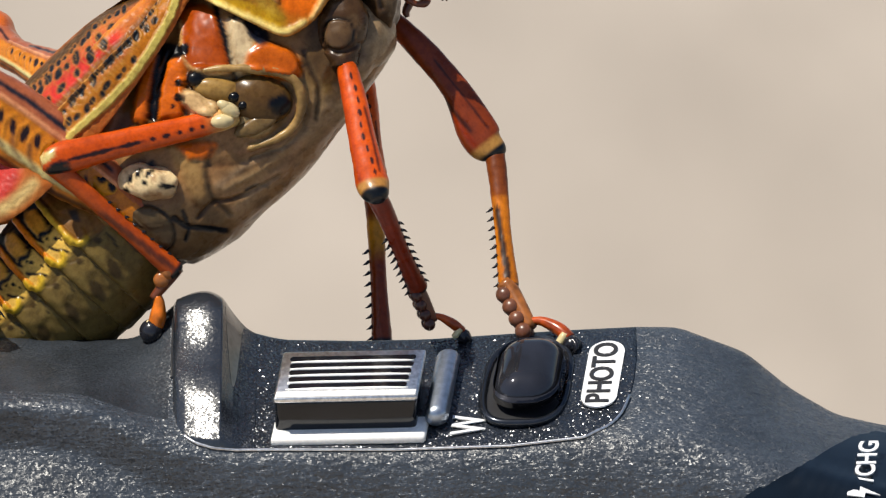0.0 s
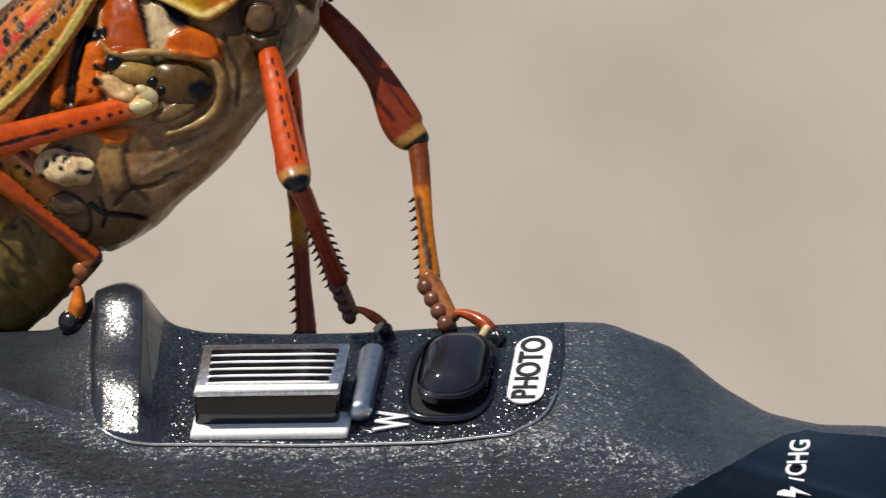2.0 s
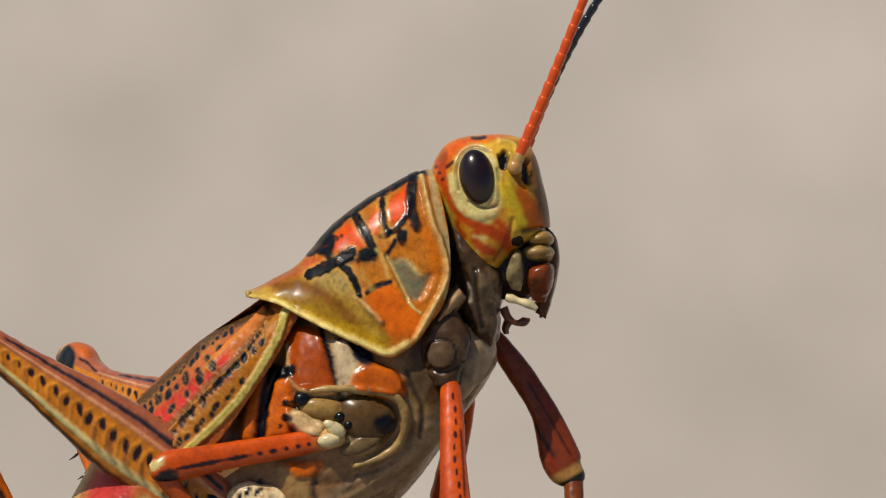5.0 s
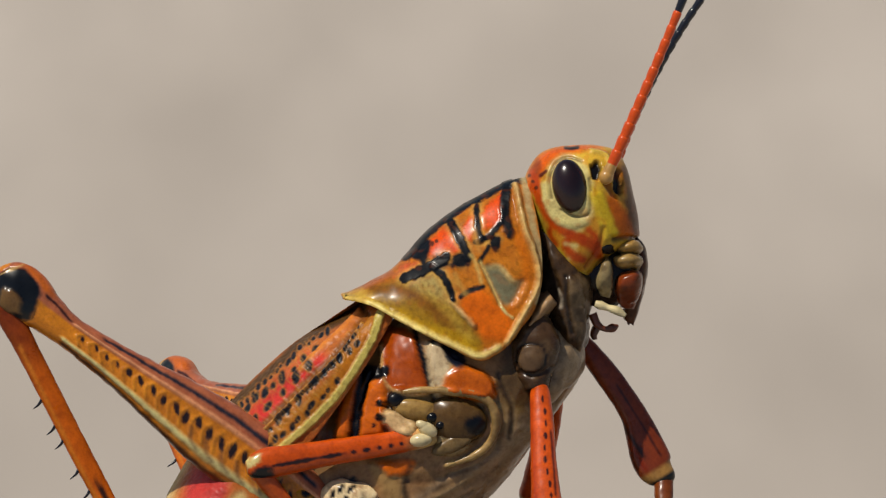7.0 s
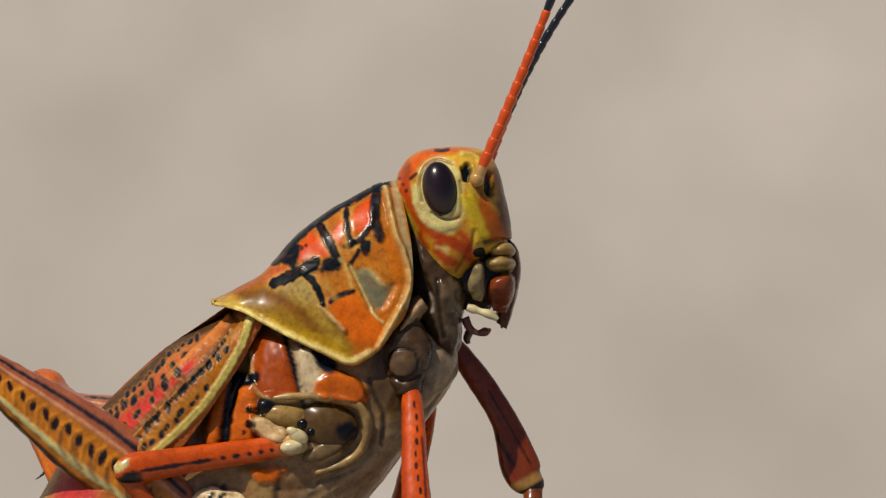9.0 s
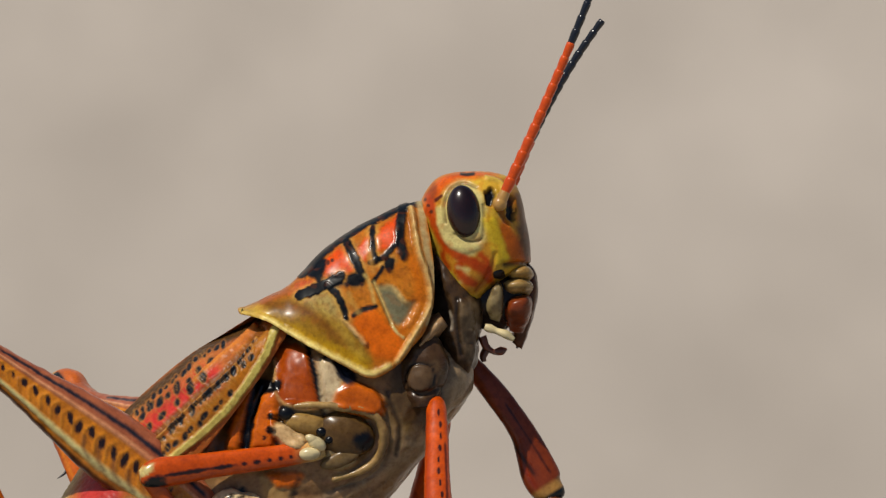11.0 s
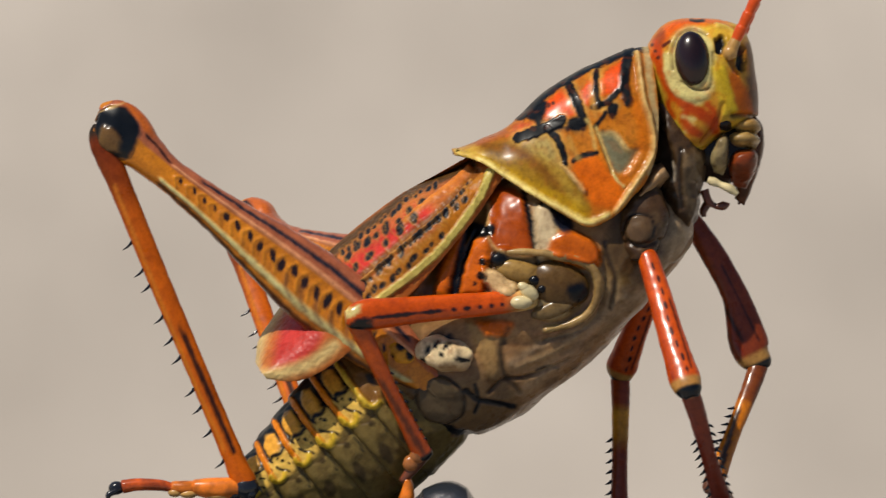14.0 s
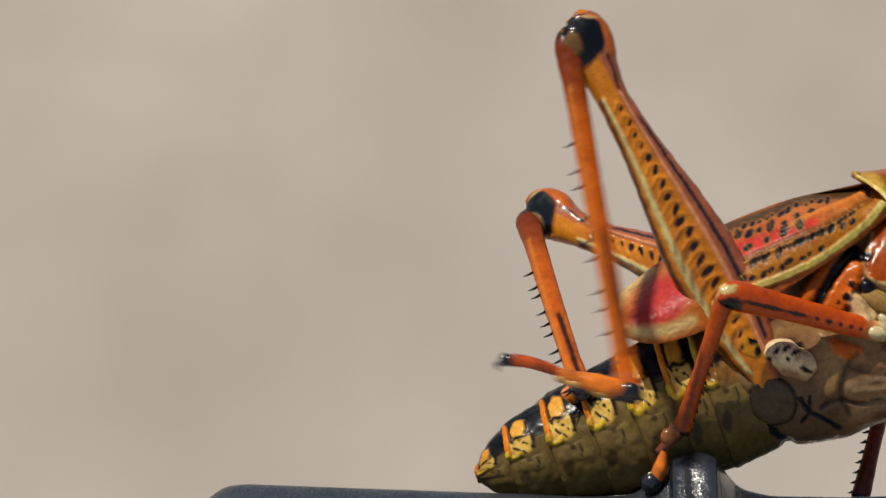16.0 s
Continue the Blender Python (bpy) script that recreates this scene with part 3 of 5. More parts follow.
# hip in the body, lengths of thigh and shin, then ankle, toe and knee hints in the plan over time
LEGS = {
    "fore_near": dict(hip=(204, 47, 50), thigh=268, shin=246,
                      raised=[(9.2, 0, 0, 0), (11.3, 26, 14, 0), (11.4, 34, 34, 0), (11.5, 35, 42, 0), (11.6, 30, 45, 0), (12, 18, 46, 0), (12.5, 9, 34, 0), (13, 4, 24, 0), (13.5, 0, 12, 0), (14.5, 12, 10, 0), (15, 22, 6, 0)],
                      ankle=[(0, 371, 20, 40), (3, 362, 20, 40), (3.5, 353, 18, 40), (9.2, 353, 18, 40), (11.3, 395, 20, 60), (11.4, 500, 10, 100), (11.5, 590, 25, 60), (11.6, 470, 10, 60), (12, 488, -18, 40), (16, 488, -18, 40)],
                      toe=[(0, 468, -71, -10), (3, 462, -71, -10), (3.5, 456, -71, -10), (9.2, 456, -71, -10), (11.3, 480, -50, 0), (11.4, 590, -60, 60), (11.5, 680, -40, 40), (11.6, 545, -50, 0), (12, 556, -71, -10), (16, 556, -71, -10)],
                      knee=[(0, 306, 168, 200), (3, 302, 174, 200), (3.5, 308, 176, 200), (9.2, 318, 154, 200), (11.3, 350, 190, 250), (11.4, 445, 222, 205), (11.5, 502, 236, 150), (11.6, 400, 150, 200), (13, 405, 212, 150), (14.5, 423, 212, 150), (15.5, 434, 204, 150), (16, 600, 60, 150)]),
    "fore_far": dict(hip=(290, 126, -150), thigh=278, shin=246,
                     ankle=[(0, 524, 22, -40), (3, 512, 26, -40), (9.2, 510, 26, -40), (11.3, 500, 22, -40), (13, 478, 17, -40), (16, 478, 17, -40)],
                     toe=[(0, 654, -84, 36), (9.2, 654, -84, 36), (11.3, 620, -78, 36), (13, 590, -74, 36), (16, 590, -74, 36)],
                     knee=[(0, 520, 266, -160), (3.3, 520, 264, -160), (3.5, 532, 250, -160), (9.2, 512, 258, -160), (11.3, 562, 255, -160), (11.6, 560, 255, -160), (12, 537, 245, -160), (13, 545, 235, -160), (14.5, 568, 237, -160), (16, 700, 120, -160)]),
    "mid_near": dict(hip=(-5, -10, 60), thigh=310, shin=285,
                     ankle=[(0, -38, 50, 40), (14.5, -34, 62, 40), (15.7, -32, 55, 40), (16, -20, 55, 40)],
                     toe=[(0, -76, -62, 10), (16, -76, -58, 10)],
                     knee=[(0, -248, 255, 128), (9.2, -235, 270, 128), (14.5, -152, 307, 128), (15.5, -140, 317, 128), (15.7, -55, 325, 150), (15.9, 40, 300, 180), (16, 105, 325, 180)]),
    "mid_far": dict(hip=(228, 30, -150), thigh=230, shin=280,
                    ankle=[(0, 309, -72, -230), (14.5, 313, -75, -230), (16, 313, -75, -230)],
                    toe=[(0, 400, -82, -270), (16, 400, -82, -270)],
                    knee=[(0, 294, 188, -290), (3.0, 284, 194, -290), (9.2, 290, 196, -290), (14.5, 318, 200, -290), (15.5, 318, 172, -290), (15.7, 319, 130, -290), (16, 330, 105, -290)]),
    "hind_near": dict(hip=(-186, -140, 40), thigh=698, shin=674,
                      ankle=[(0, -354, -22, 60), (9.2, -352, -22, 60), (14.5, -344, 10, 60), (15.7, -346, 6, 60), (15.8, -340, 0, 60), (15.9, -267, 84, 150), (16, -117, 127, 250)],
                      toe=[(0, -582, 2, 60), (15.7, -589, 8, 60), (15.8, -589, 14, 60), (15.9, -492, 161, 150), (16, -352, 190, 240)],
                      knee=[(0, -650, 590, 70), (9.2, -640, 590, 70), (14.5, -577, 645, 70), (15.5, -562, 652, 70), (15.7, -515, 655, 70), (15.9, -328, 730, 70), (16, -209, 768, 70)]),
    "hind_far": dict(hip=(-120, -20, -190), thigh=640, shin=620,
                     ankle=[(0, -222, 15, -315), (3, -220, 16, -315), (3.5, -220, 16, -279), (6.5, -219, 16, -261), (9.2, -217, 17, -243), (11.5, -216, 17, -257), (12.5, -216, 17, -249), (13, -216, 17, -261), (14, -215, 18, -277), (14.5, -215, 18, -279), (15.5, -214, 18, -269), (15.7, -214, 18, -198), (15.8, -205, 20, -152), (15.9, -200, 100, -45), (16, -199, 127, -20)],
                     toe=[(0, -300, -90, -380), (15.5, -300, -90, -360), (15.8, -300, -70, -260), (16, -262, 96, -190)],
                     knee=[(0, -398, 464, -705), (3, -402, 462, -706), (3.5, -387, 451, -688), (6.5, -379, 416, -707), (9.2, -388, 400, -700), (11.5, -378, 424, -696), (12.5, -380, 426, -685), (13, -372, 444, -682), (14, -356, 468, -679), (14.5, -345, 468, -685), (15.5, -332, 462, -685), (15.7, -330, 458, -619), (16, -228, 463, -640)]),
}


def leg_rows(leg):
    """Rows of the thigh, shin and foot of a leg in the body's space."""
    thigh, shin, foot = [], [], []
    for t in TIMES:
        b = body_pose(t)
        hip = b @ (Vector(leg["hip"]) + at_time(leg.get("raised", [(0, 0, 0, 0)]), t))
        ankle, toe = at_time(leg["ankle"], t), at_time(leg["toe"], t)
        knee, put = bend(hip, ankle, leg["thigh"], leg["shin"], at_time(leg["knee"], t))
        toe = toe + (put - ankle)
        back = Matrix.Translation(b.translation * K) @ b.to_3x3().to_4x4()
        back = back.inverted()
        for rows, p, q in ((thigh, hip, knee), (shin, knee, put), (foot, put, toe)):
            rows.append((t, back @ bone(p, q)))
    return thigh, shin, foot


# ---- grasshopper ----
ORANGE, FLAME, OCHRE, YELLOW = (0.62, 0.175, 0.010), (0.68, 0.145, 0.004), (0.40, 0.165, 0.018), (0.56, 0.36, 0.025)
PALE, TAN, OLIVE, INKY, RUST = (0.66, 0.53, 0.28), (0.37, 0.23, 0.11), (0.18, 0.125, 0.025), (0.010, 0.011, 0.016), (0.16, 0.035, 0.012)
PINK, GREY, UMBER = (0.64, 0.075, 0.045), (0.19, 0.17, 0.12), (0.085, 0.045, 0.018)
MID = -65.0                            # the insect's plane of symmetry


def A(*pts):
    """Points of the first drawing sheet (head and chest) in the body's space."""
    c, s = math.cos(radians(-5.2)) / 0.996, math.sin(radians(-5.2)) / 0.996
    return [((x - 756) * c - (763 - y) * s, (x - 756) * s + (763 - y) * c) for x, y in pts]


def B(*pts):
    """Points of the second drawing sheet (hind body and legs) in the body's space."""
    return [(x - 1081.0, 473.0 - y) for x, y in pts]


def C(*pts):
    """Points of the third drawing sheet (chest and hind body, enlarged) in the body's space."""
    return [(0.9453 * x - 0.0910 * y - 399.5, 524.9 - 0.0910 * x - 0.9453 * y) for x, y in pts]


def between(left, right, depths, m, n, power=2.0, mid=MID):
    """A body between a left and a right outline, ring by ring."""
    rows = [((a[0] + b[0]) / 2, (a[1] + b[1]) / 2, mid, a[0], a[1], b[0], b[1], d) for a, b, d in zip(left, right, depths)]
    p = curve(rows, m)
    t = np.linspace(0, 2 * math.pi, n, endpoint=False)
    c, s = np.cos(t), np.sin(t)
    c, s = np.sign(c) * abs(c) ** (2 / power), np.sign(s) * abs(s) ** (2 / power)
    half = (p[:, 5:7] - p[:, 3:5]) / 2
    uv = p[:, None, 0:2] + half[:, None, :] * c[None, :, None]
    w = p[:, None, 2] + p[:, None, 7] * s[None, :]
    return np.concatenate([uv, w[..., None]], axis=2)


def head(root):
    left = A((1030, 256), (985, 260), (955, 272), (934, 300), (926, 330), (930, 360), (945, 400), (960, 435), (975, 460), (992, 480), (1012, 494), (1022, 500))
    right = A((1050, 256), (1080, 262), (1098, 275), (1112, 305), (1120, 340), (1127, 370), (1131, 400), (1128, 425), (1092, 447), (1062, 470), (1042, 492), (1028, 501))
    depth = [12, 52, 78, 100, 108, 108, 104, 96, 86, 74, 52, 16]
    sk = Skin(between(left, right, depth, 200, 230, 2.3), (0.64, 0.40, 0.07))
    sk.patch(A((926, 345), (935, 300), (960, 268), (1000, 256), (1050, 255), (1065, 262), (1020, 270), (975, 290), (955, 320), (950, 345)), FLAME, 9)
    sk.patch(A((965, 350), (970, 300), (985, 280), (1010, 275), (1040, 300), (1052, 350), (1046, 385), (1020, 412), (985, 400), (970, 375)), PALE, 8)
    sk.patch(A((938, 350), (960, 340), (975, 380), (1000, 420), (1030, 410), (1048, 385), (1062, 400), (1062, 440), (1048, 470), (1018, 478), (995, 455), (970, 430), (950, 395)), (0.56, 0.16, 0.014), 10, amount=0.45)
    sk.patch(A((930, 345), (945, 345), (965, 400), (985, 440), (1005, 470), (1030, 485), (1025, 500), (1000, 490), (970, 455), (945, 410)), (0.56, 0.42, 0.06), 8)
    sk.patch(A((985, 395), (1005, 402), (1025, 398), (1015, 415), (1000, 420)), PALE, 8)
    sk.patch(A((965, 425), (985, 440), (1000, 462), (985, 455)), (0.34, 0.30, 0.03), 7)
    sk.patch(A((1000, 440), (1015, 438), (1020, 455), (1005, 460)), PALE, 7, amount=0.7)
    sk.patch(A((1045, 330), (1065, 345), (1085, 380), (1110, 415), (1085, 425), (1062, 400), (1050, 370)), YELLOW, 8)
    sk.patch(A((1080, 355), (1100, 370), (1122, 395), (1128, 415), (1105, 412), (1085, 385)), (0.50, 0.11, 0.012), 7)
    sk.patch(A((1098, 350), (1118, 355), (1128, 380), (1127, 405), (1112, 385)), RUST, 7, amount=0.8)
    sk.patch(A((1055, 265), (1090, 268), (1105, 290), (1115, 340), (1100, 350), (1085, 320), (1078, 285)), (0.50, 0.24, 0.035), 7)
    sk.patch(A((1043, 292), (1055, 285), (1064, 296), (1058, 318), (1046, 318)), INKY, 3, -10)
    sk.patch(A((1084, 302), (1094, 300), (1101, 325), (1097, 345), (1086, 335)), INKY, 3, -10)
    sk.patch(A((1062, 318), (1082, 322), (1090, 352), (1078, 345)), OCHRE, 4, -4)
    sk.stroke(A((974, 352), (970, 318), (982, 288), (1005, 278), (1028, 286)), 4, UMBER, -4, 3, 0.7)
    sk.stroke(A((1042, 318), (1044, 352), (1040, 380), (1018, 384), (990, 372)), 4, UMBER, -4, 3, 0.6)
    sk.stroke(A((1066, 404), (1062, 425), (1052, 448), (1035, 474)), 6, (0.30, 0.05, 0.01), -4, 4, 0.7)
    sk.stroke(A((1120, 350), (1129, 385), (1130, 412)), 12, (0.22, 0.05, 0.015), 0, 6, 0.8)
    sk.stroke(A((1085, 425), (1110, 420), (1128, 424)), 9, UMBER, -5, 4, 0.9)
    sk.stroke(A((1076, 290), (1070, 275), (1045, 268)), 6, (0.60, 0.42, 0.12), 5, 4)
    sk.patch(A((938, 300), (950, 282), (958, 292), (946, 318)), RUST, 6, amount=0.6)
    sk.stroke(A((1000, 262), (1012, 263), (1022, 261)), 6, INKY).stroke(A((955, 312), (965, 303)), 6, RUST)
    red = (0.52, 0.08, 0.010)
    for pts, wide in (([(944, 330), (952, 352), (966, 378), (985, 402), (1008, 416), (1030, 424)], 13), ([(940, 305), (950, 325), (952, 345)], 8), ([(1030, 424), (1048, 436), (1058, 452)], 16),
                      ([(1008, 416), (1002, 436), (1012, 452), (1030, 460)], 12), ([(975, 395), (972, 415), (982, 432)], 7), ([(1040, 408), (1052, 420), (1056, 440)], 9)):
        sk.stroke(A(*pts), wide + 3, red, 0, 5, 0.95)
    sk.stroke(A((962, 330), (968, 362), (984, 388), (1010, 398), (1036, 392)), 12, (0.68, 0.56, 0.30), 2, 5, 0.9)
    sk.stroke(A((1046, 345), (1058, 372), (1066, 398), (1072, 420)), 12, (0.66, 0.46, 0.06), 2, 5, 0.8)
    sk.stroke(A((1000, 432), (1018, 436)), 7, PALE, 0, 4, 0.8)
    sk.patch(A((1070, 345), (1092, 348), (1112, 390), (1122, 418), (1095, 420), (1078, 390)), (0.56, 0.15, 0.012), 9, amount=0.9)
    # front edge of the face darkened, its shaded side put into the colour
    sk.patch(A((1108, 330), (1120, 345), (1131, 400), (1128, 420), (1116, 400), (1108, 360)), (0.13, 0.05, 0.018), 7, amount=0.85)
    sk.mottle(16, (0.58, 0.14, 0.012), 0.22, 0.2, 0.2)
    sk.stroke(A((944, 420), (968, 455), (998, 488), (1030, 497)), 11, (0.60, 0.46, 0.12), 2, 4, 0.9)
    sk.stroke(A((1060, 345), (1074, 380), (1086, 412)), 12, (0.66, 0.47, 0.05), 2, 5, 0.8)
    # same painted shade along the front edge
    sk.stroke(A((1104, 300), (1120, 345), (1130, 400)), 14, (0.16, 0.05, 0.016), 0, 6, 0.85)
    sk.dots([(*A((930 + 6 * i, 300 + 11 * i))[0], 3, 3, 0) for i in range(4)], RUST)
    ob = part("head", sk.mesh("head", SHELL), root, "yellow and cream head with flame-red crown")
    for side in (1, -1):
        x, y = A((1007, 331))[0]
        w = MID + side * (sk.near(x, y) - MID - 9)
        g = turned(ball((x, y, w), (31, 49, 27), 30, 32), 5, (x, y, w))
        verts, faces = rings(g * K)
        part("eye", mesh_of("eye", verts, faces, EYE), root, "glossy dark brown oval eye")
    # mouthparts
    def lump(name, pts, deep, w, colour, label="", uneven=1.8):
        p = A(*pts)
        n = len(p) // 2
        sk2 = Skin(between(p[:n + 1], [p[0]] + p[:n - 1:-1], [deep * f for f in ([0.25] + [1.0] * (n - 1) + [0.25])], 50, 56, 3.2, w), colour).rough(18, uneven).rough(7, 0.8).mottle(14, UMBER, 0.3, 0.1, 0.25)
        # shade in the colour: each piece darkens towards the right
        sk2.blend(ease((sk2.u - sk2.u.min()) / (np.ptp(sk2.u) + 1)) * 0.25, UMBER)
        return part(name, sk2.mesh(name, WET), root, label)
    # near-black filler added behind the jaws for the dark gap before the neck
    lump("mouth", [(1050, 430), (1022, 470), (1018, 505), (1040, 540), (1085, 550), (1122, 505), (1112, 440)], 52, MID - 8, (0.035, 0.02, 0.012), "dark brown mouth")
    lump("clypeus", [(1100, 424), (1090, 434), (1092, 447), (1106, 458), (1128, 455), (1138, 440), (1126, 425)], 62, MID + 8, (0.50, 0.34, 0.12), "olive-yellow face plate", 1.2)
    lump("clypeus", [(1092, 449), (1082, 460), (1090, 474), (1110, 482), (1132, 478), (1138, 460), (1120, 447)], 66, MID + 6, (0.50, 0.36, 0.15), "olive-yellow face plate", 1.2)
    lump("upper_lip", [(1100, 478), (1088, 494), (1086, 515), (1098, 545), (1122, 548), (1136, 510), (1132, 480)], 66, MID, (0.28, 0.075, 0.022), "rust brown upper lip")
    lump("mandible", [(1072, 452), (1062, 470), (1054, 498), (1062, 524), (1078, 528), (1084, 500), (1082, 465)], 34, MID + 45, (0.36, 0.30, 0.17), "grey-olive jaw")
    lump("mandible", [(1082, 446), (1098, 465), (1100, 500), (1098, 530), (1112, 525), (1116, 490), (1102, 455)], 34, MID - 60, (0.30, 0.25, 0.14), "grey-olive jaw")
    lump("far_cheek", [(1124, 412), (1112, 450), (1110, 500), (1104, 566), (1122, 578), (1142, 510), (1146, 450)], 34, MID - 30, (0.16, 0.06, 0.022), "brown lower face edge")
    lump("jaw_joint", [(1066, 430), (1060, 438), (1064, 448), (1076, 451), (1086, 446), (1084, 434), (1076, 429)], 26, MID + 62, INKY)
    for w, pts, rad, mat, lab in ((MID + 62, [(1052, 538), (1062, 541), (1074, 545), (1092, 551), (1106, 560)], [6, 8, 6, 8, 4], CREAM, "pale yellow feeler at the mouth"),
                                  (MID + 30, [(1048, 556), (1056, 574), (1070, 583), (1084, 581), (1094, 577)], [8, 7, 5, 8, 2], BROWN, "brown feeler at the mouth"),
                                  (MID - 50, [(1110, 545), (1116, 560), (1113, 576)], [9, 8, 2], BROWN, "brown feeler at the mouth"),
                                  (MID - 70, [(1060, 575), (1052, 592), (1054, 603)], [8, 7, 4], BROWN, "brown feeler at the mouth")):
        part("palp", rod("palp", [(*q, w) for q in A(*pts)], rad, mat, 30, 14), root, lab)
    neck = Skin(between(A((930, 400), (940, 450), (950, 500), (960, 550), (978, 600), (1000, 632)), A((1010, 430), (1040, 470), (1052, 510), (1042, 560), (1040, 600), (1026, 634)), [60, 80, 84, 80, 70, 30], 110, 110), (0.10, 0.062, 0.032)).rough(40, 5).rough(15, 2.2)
    # sunken neck folds carry their shade as near-black colour
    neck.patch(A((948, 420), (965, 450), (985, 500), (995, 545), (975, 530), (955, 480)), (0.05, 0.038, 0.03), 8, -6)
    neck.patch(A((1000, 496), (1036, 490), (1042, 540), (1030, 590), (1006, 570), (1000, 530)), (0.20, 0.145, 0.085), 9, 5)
    # whitish glint on the neck, painted as a pale stroke
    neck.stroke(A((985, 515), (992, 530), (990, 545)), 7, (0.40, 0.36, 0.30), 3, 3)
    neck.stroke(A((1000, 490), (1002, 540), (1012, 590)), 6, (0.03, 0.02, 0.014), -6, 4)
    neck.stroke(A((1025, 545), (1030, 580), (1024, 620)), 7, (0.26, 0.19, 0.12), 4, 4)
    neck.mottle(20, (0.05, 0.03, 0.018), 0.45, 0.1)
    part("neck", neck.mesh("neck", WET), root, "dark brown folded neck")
    return ob


def antenna(root, base, w, count, length, dark_from, curl, label):
    """A feeler of beaded joints that runs along its own x."""
    x, y = A(base)[0]
    me = joined("antenna", [ball((0, 0, 0), (14, 13, 13)), tube([(4, 0, 0), (18, 0, 0), (30, 0, 0)], [11, 10, 8], 8, 14)], OCHRE_MAT)
    ob = part("antenna", me, root, label)
    step = length / count
    at = Vector((24, 0, 0))
    for i in range(count):
        dark = i >= dark_from
        r = 10.0 - 3.8 * i / count
        g = tube([(-3, 0, 0), (step * 0.08, 0, 0), (step * 0.85, 0, 0), (step + 1, 0, 0)], [r * 0.84, r * 0.92, r * 1.06, r * 0.84], 9, 12)
        verts, faces = rings(g * K)
        seg = part("joint", mesh_of("joint", verts, faces, BLACK if dark else FLAME_MAT), ob)
        turn = curl * (i + 0.5) / count
        seg.matrix_basis = Matrix.Translation(at * K) @ pose(0, 0, 0, 0, 0, turn)
        at = at + Vector((math.cos(radians(turn)), math.sin(radians(turn)), 0)) * step
    return ob, Vector((x, y, w))


def pronotum(root):
    top = A((603, 524), (650, 500), (690, 478), (718, 450), (752, 412), (800, 374), (850, 345), (900, 321), (932, 314))
    mid_ = A((606, 527), (648, 520), (694, 524), (728, 520), (772, 500), (828, 485), (888, 474), (934, 470), (958, 488))
    low = A((610, 530), (655, 541), (700, 566), (745, 590), (795, 615), (848, 638), (885, 622), (908, 600), (917, 582))
    deep = [70, 96, 112, 124, 132, 136, 134, 128, 122]
    rows = curve([(*a, *b, *c, d) for a, b, c, d in zip(top, mid_, low, deep)], 240)
    n = 320
    grid = np.zeros((240, n, 3))
    for j, f in enumerate(np.linspace(0, math.pi, n)):
        q = math.sin(f) ** 0.85
        c0, c1, c2 = (1 - q) * (1 - 2 * q), 4 * q * (1 - q), q * (2 * q - 1)
        uv = rows[:, 4:6] * c0 + rows[:, 2:4] * c1 + rows[:, 0:2] * c2
        side = 1 if f < math.pi / 2 else -1
        grid[:, j, :2] = uv
        grid[:, j, 2] = MID + side * rows[:, 6] * (abs(math.cos(f)) ** 0.62) * (0.88 + 0.12 * (1 - q))
    sk = Skin(grid, (0.52, 0.185, 0.018))
    sk.patch(A((820, 470), (860, 460), (915, 440), (950, 480), (900, 590), (850, 560), (800, 500)), (0.58, 0.22, 0.03), 16)
    sk.patch(A((755, 458), (757, 430), (790, 402), (808, 425), (815, 445), (790, 455)), (0.72, 0.105, 0.005), 6, 1)
    sk.patch(A((812, 412), (838, 376), (843, 405), (832, 428)), (0.72, 0.105, 0.005), 5, 1)
    sk.patch(A((852, 408), (852, 375), (876, 350), (892, 344), (890, 388), (870, 404)), (0.72, 0.105, 0.005), 5, 1)
    sk.patch(A((695, 492), (712, 468), (742, 465), (720, 482)), (0.56, 0.12, 0.05), 6)
    sk.patch(A((606, 526), (690, 500), (740, 484), (778, 488), (800, 530), (842, 572), (852, 610), (848, 634), (800, 612), (740, 588), (690, 562), (640, 537)), (0.36, 0.20, 0.028), 7)
    sk.patch(A((715, 500), (750, 486), (778, 494), (796, 532), (770, 530), (740, 515)), (0.46, 0.34, 0.16), 10, amount=0.85)
    sk.patch(A((640, 520), (690, 525), (750, 560), (820, 590), (845, 615), (800, 605), (730, 575), (670, 545)), (0.36, 0.20, 0.012), 14, amount=0.75)
    sk.stroke(A((660, 512), (700, 512), (745, 530), (790, 566)), 20, (0.26, 0.10, 0.015), 0, 12, 0.8)
    sk.stroke(A((720, 492), (760, 520), (800, 560), (830, 600)), 14, (0.58, 0.40, 0.10), 0, 12, 0.5)
    sk.stroke(A((650, 536), (700, 556), (745, 578), (797, 600), (838, 616)), 22, (0.56, 0.33, 0.016), 0, 10, 0.8)
    sk.mottle(7, (0.16, 0.075, 0.012), 0.25, 0.12, 0.2)
    sk.stroke(A((606, 527), (655, 538), (700, 561), (745, 585), (797, 609), (846, 630), (882, 614)), 10, (0.84, 0.66, 0.32), 5, 6)
    sk.stroke(A((606, 522), (645, 504), (690, 484)), 12, (0.42, 0.14, 0.05), 0, 5)
    sk.patch(A((600, 520), (640, 512), (660, 530), (640, 540), (610, 534)), (0.62, 0.40, 0.10), 8, amount=0.8)
    sk.patch(A((852, 472), (880, 470), (906, 498), (928, 500), (908, 540), (884, 532), (866, 498)), (0.24, 0.21, 0.15), 7, -6)
    sk.stroke(A((858, 474), (884, 474), (908, 500), (928, 504), (912, 538)), 8, (0.60, 0.46, 0.26), 2, 5, 0.7)
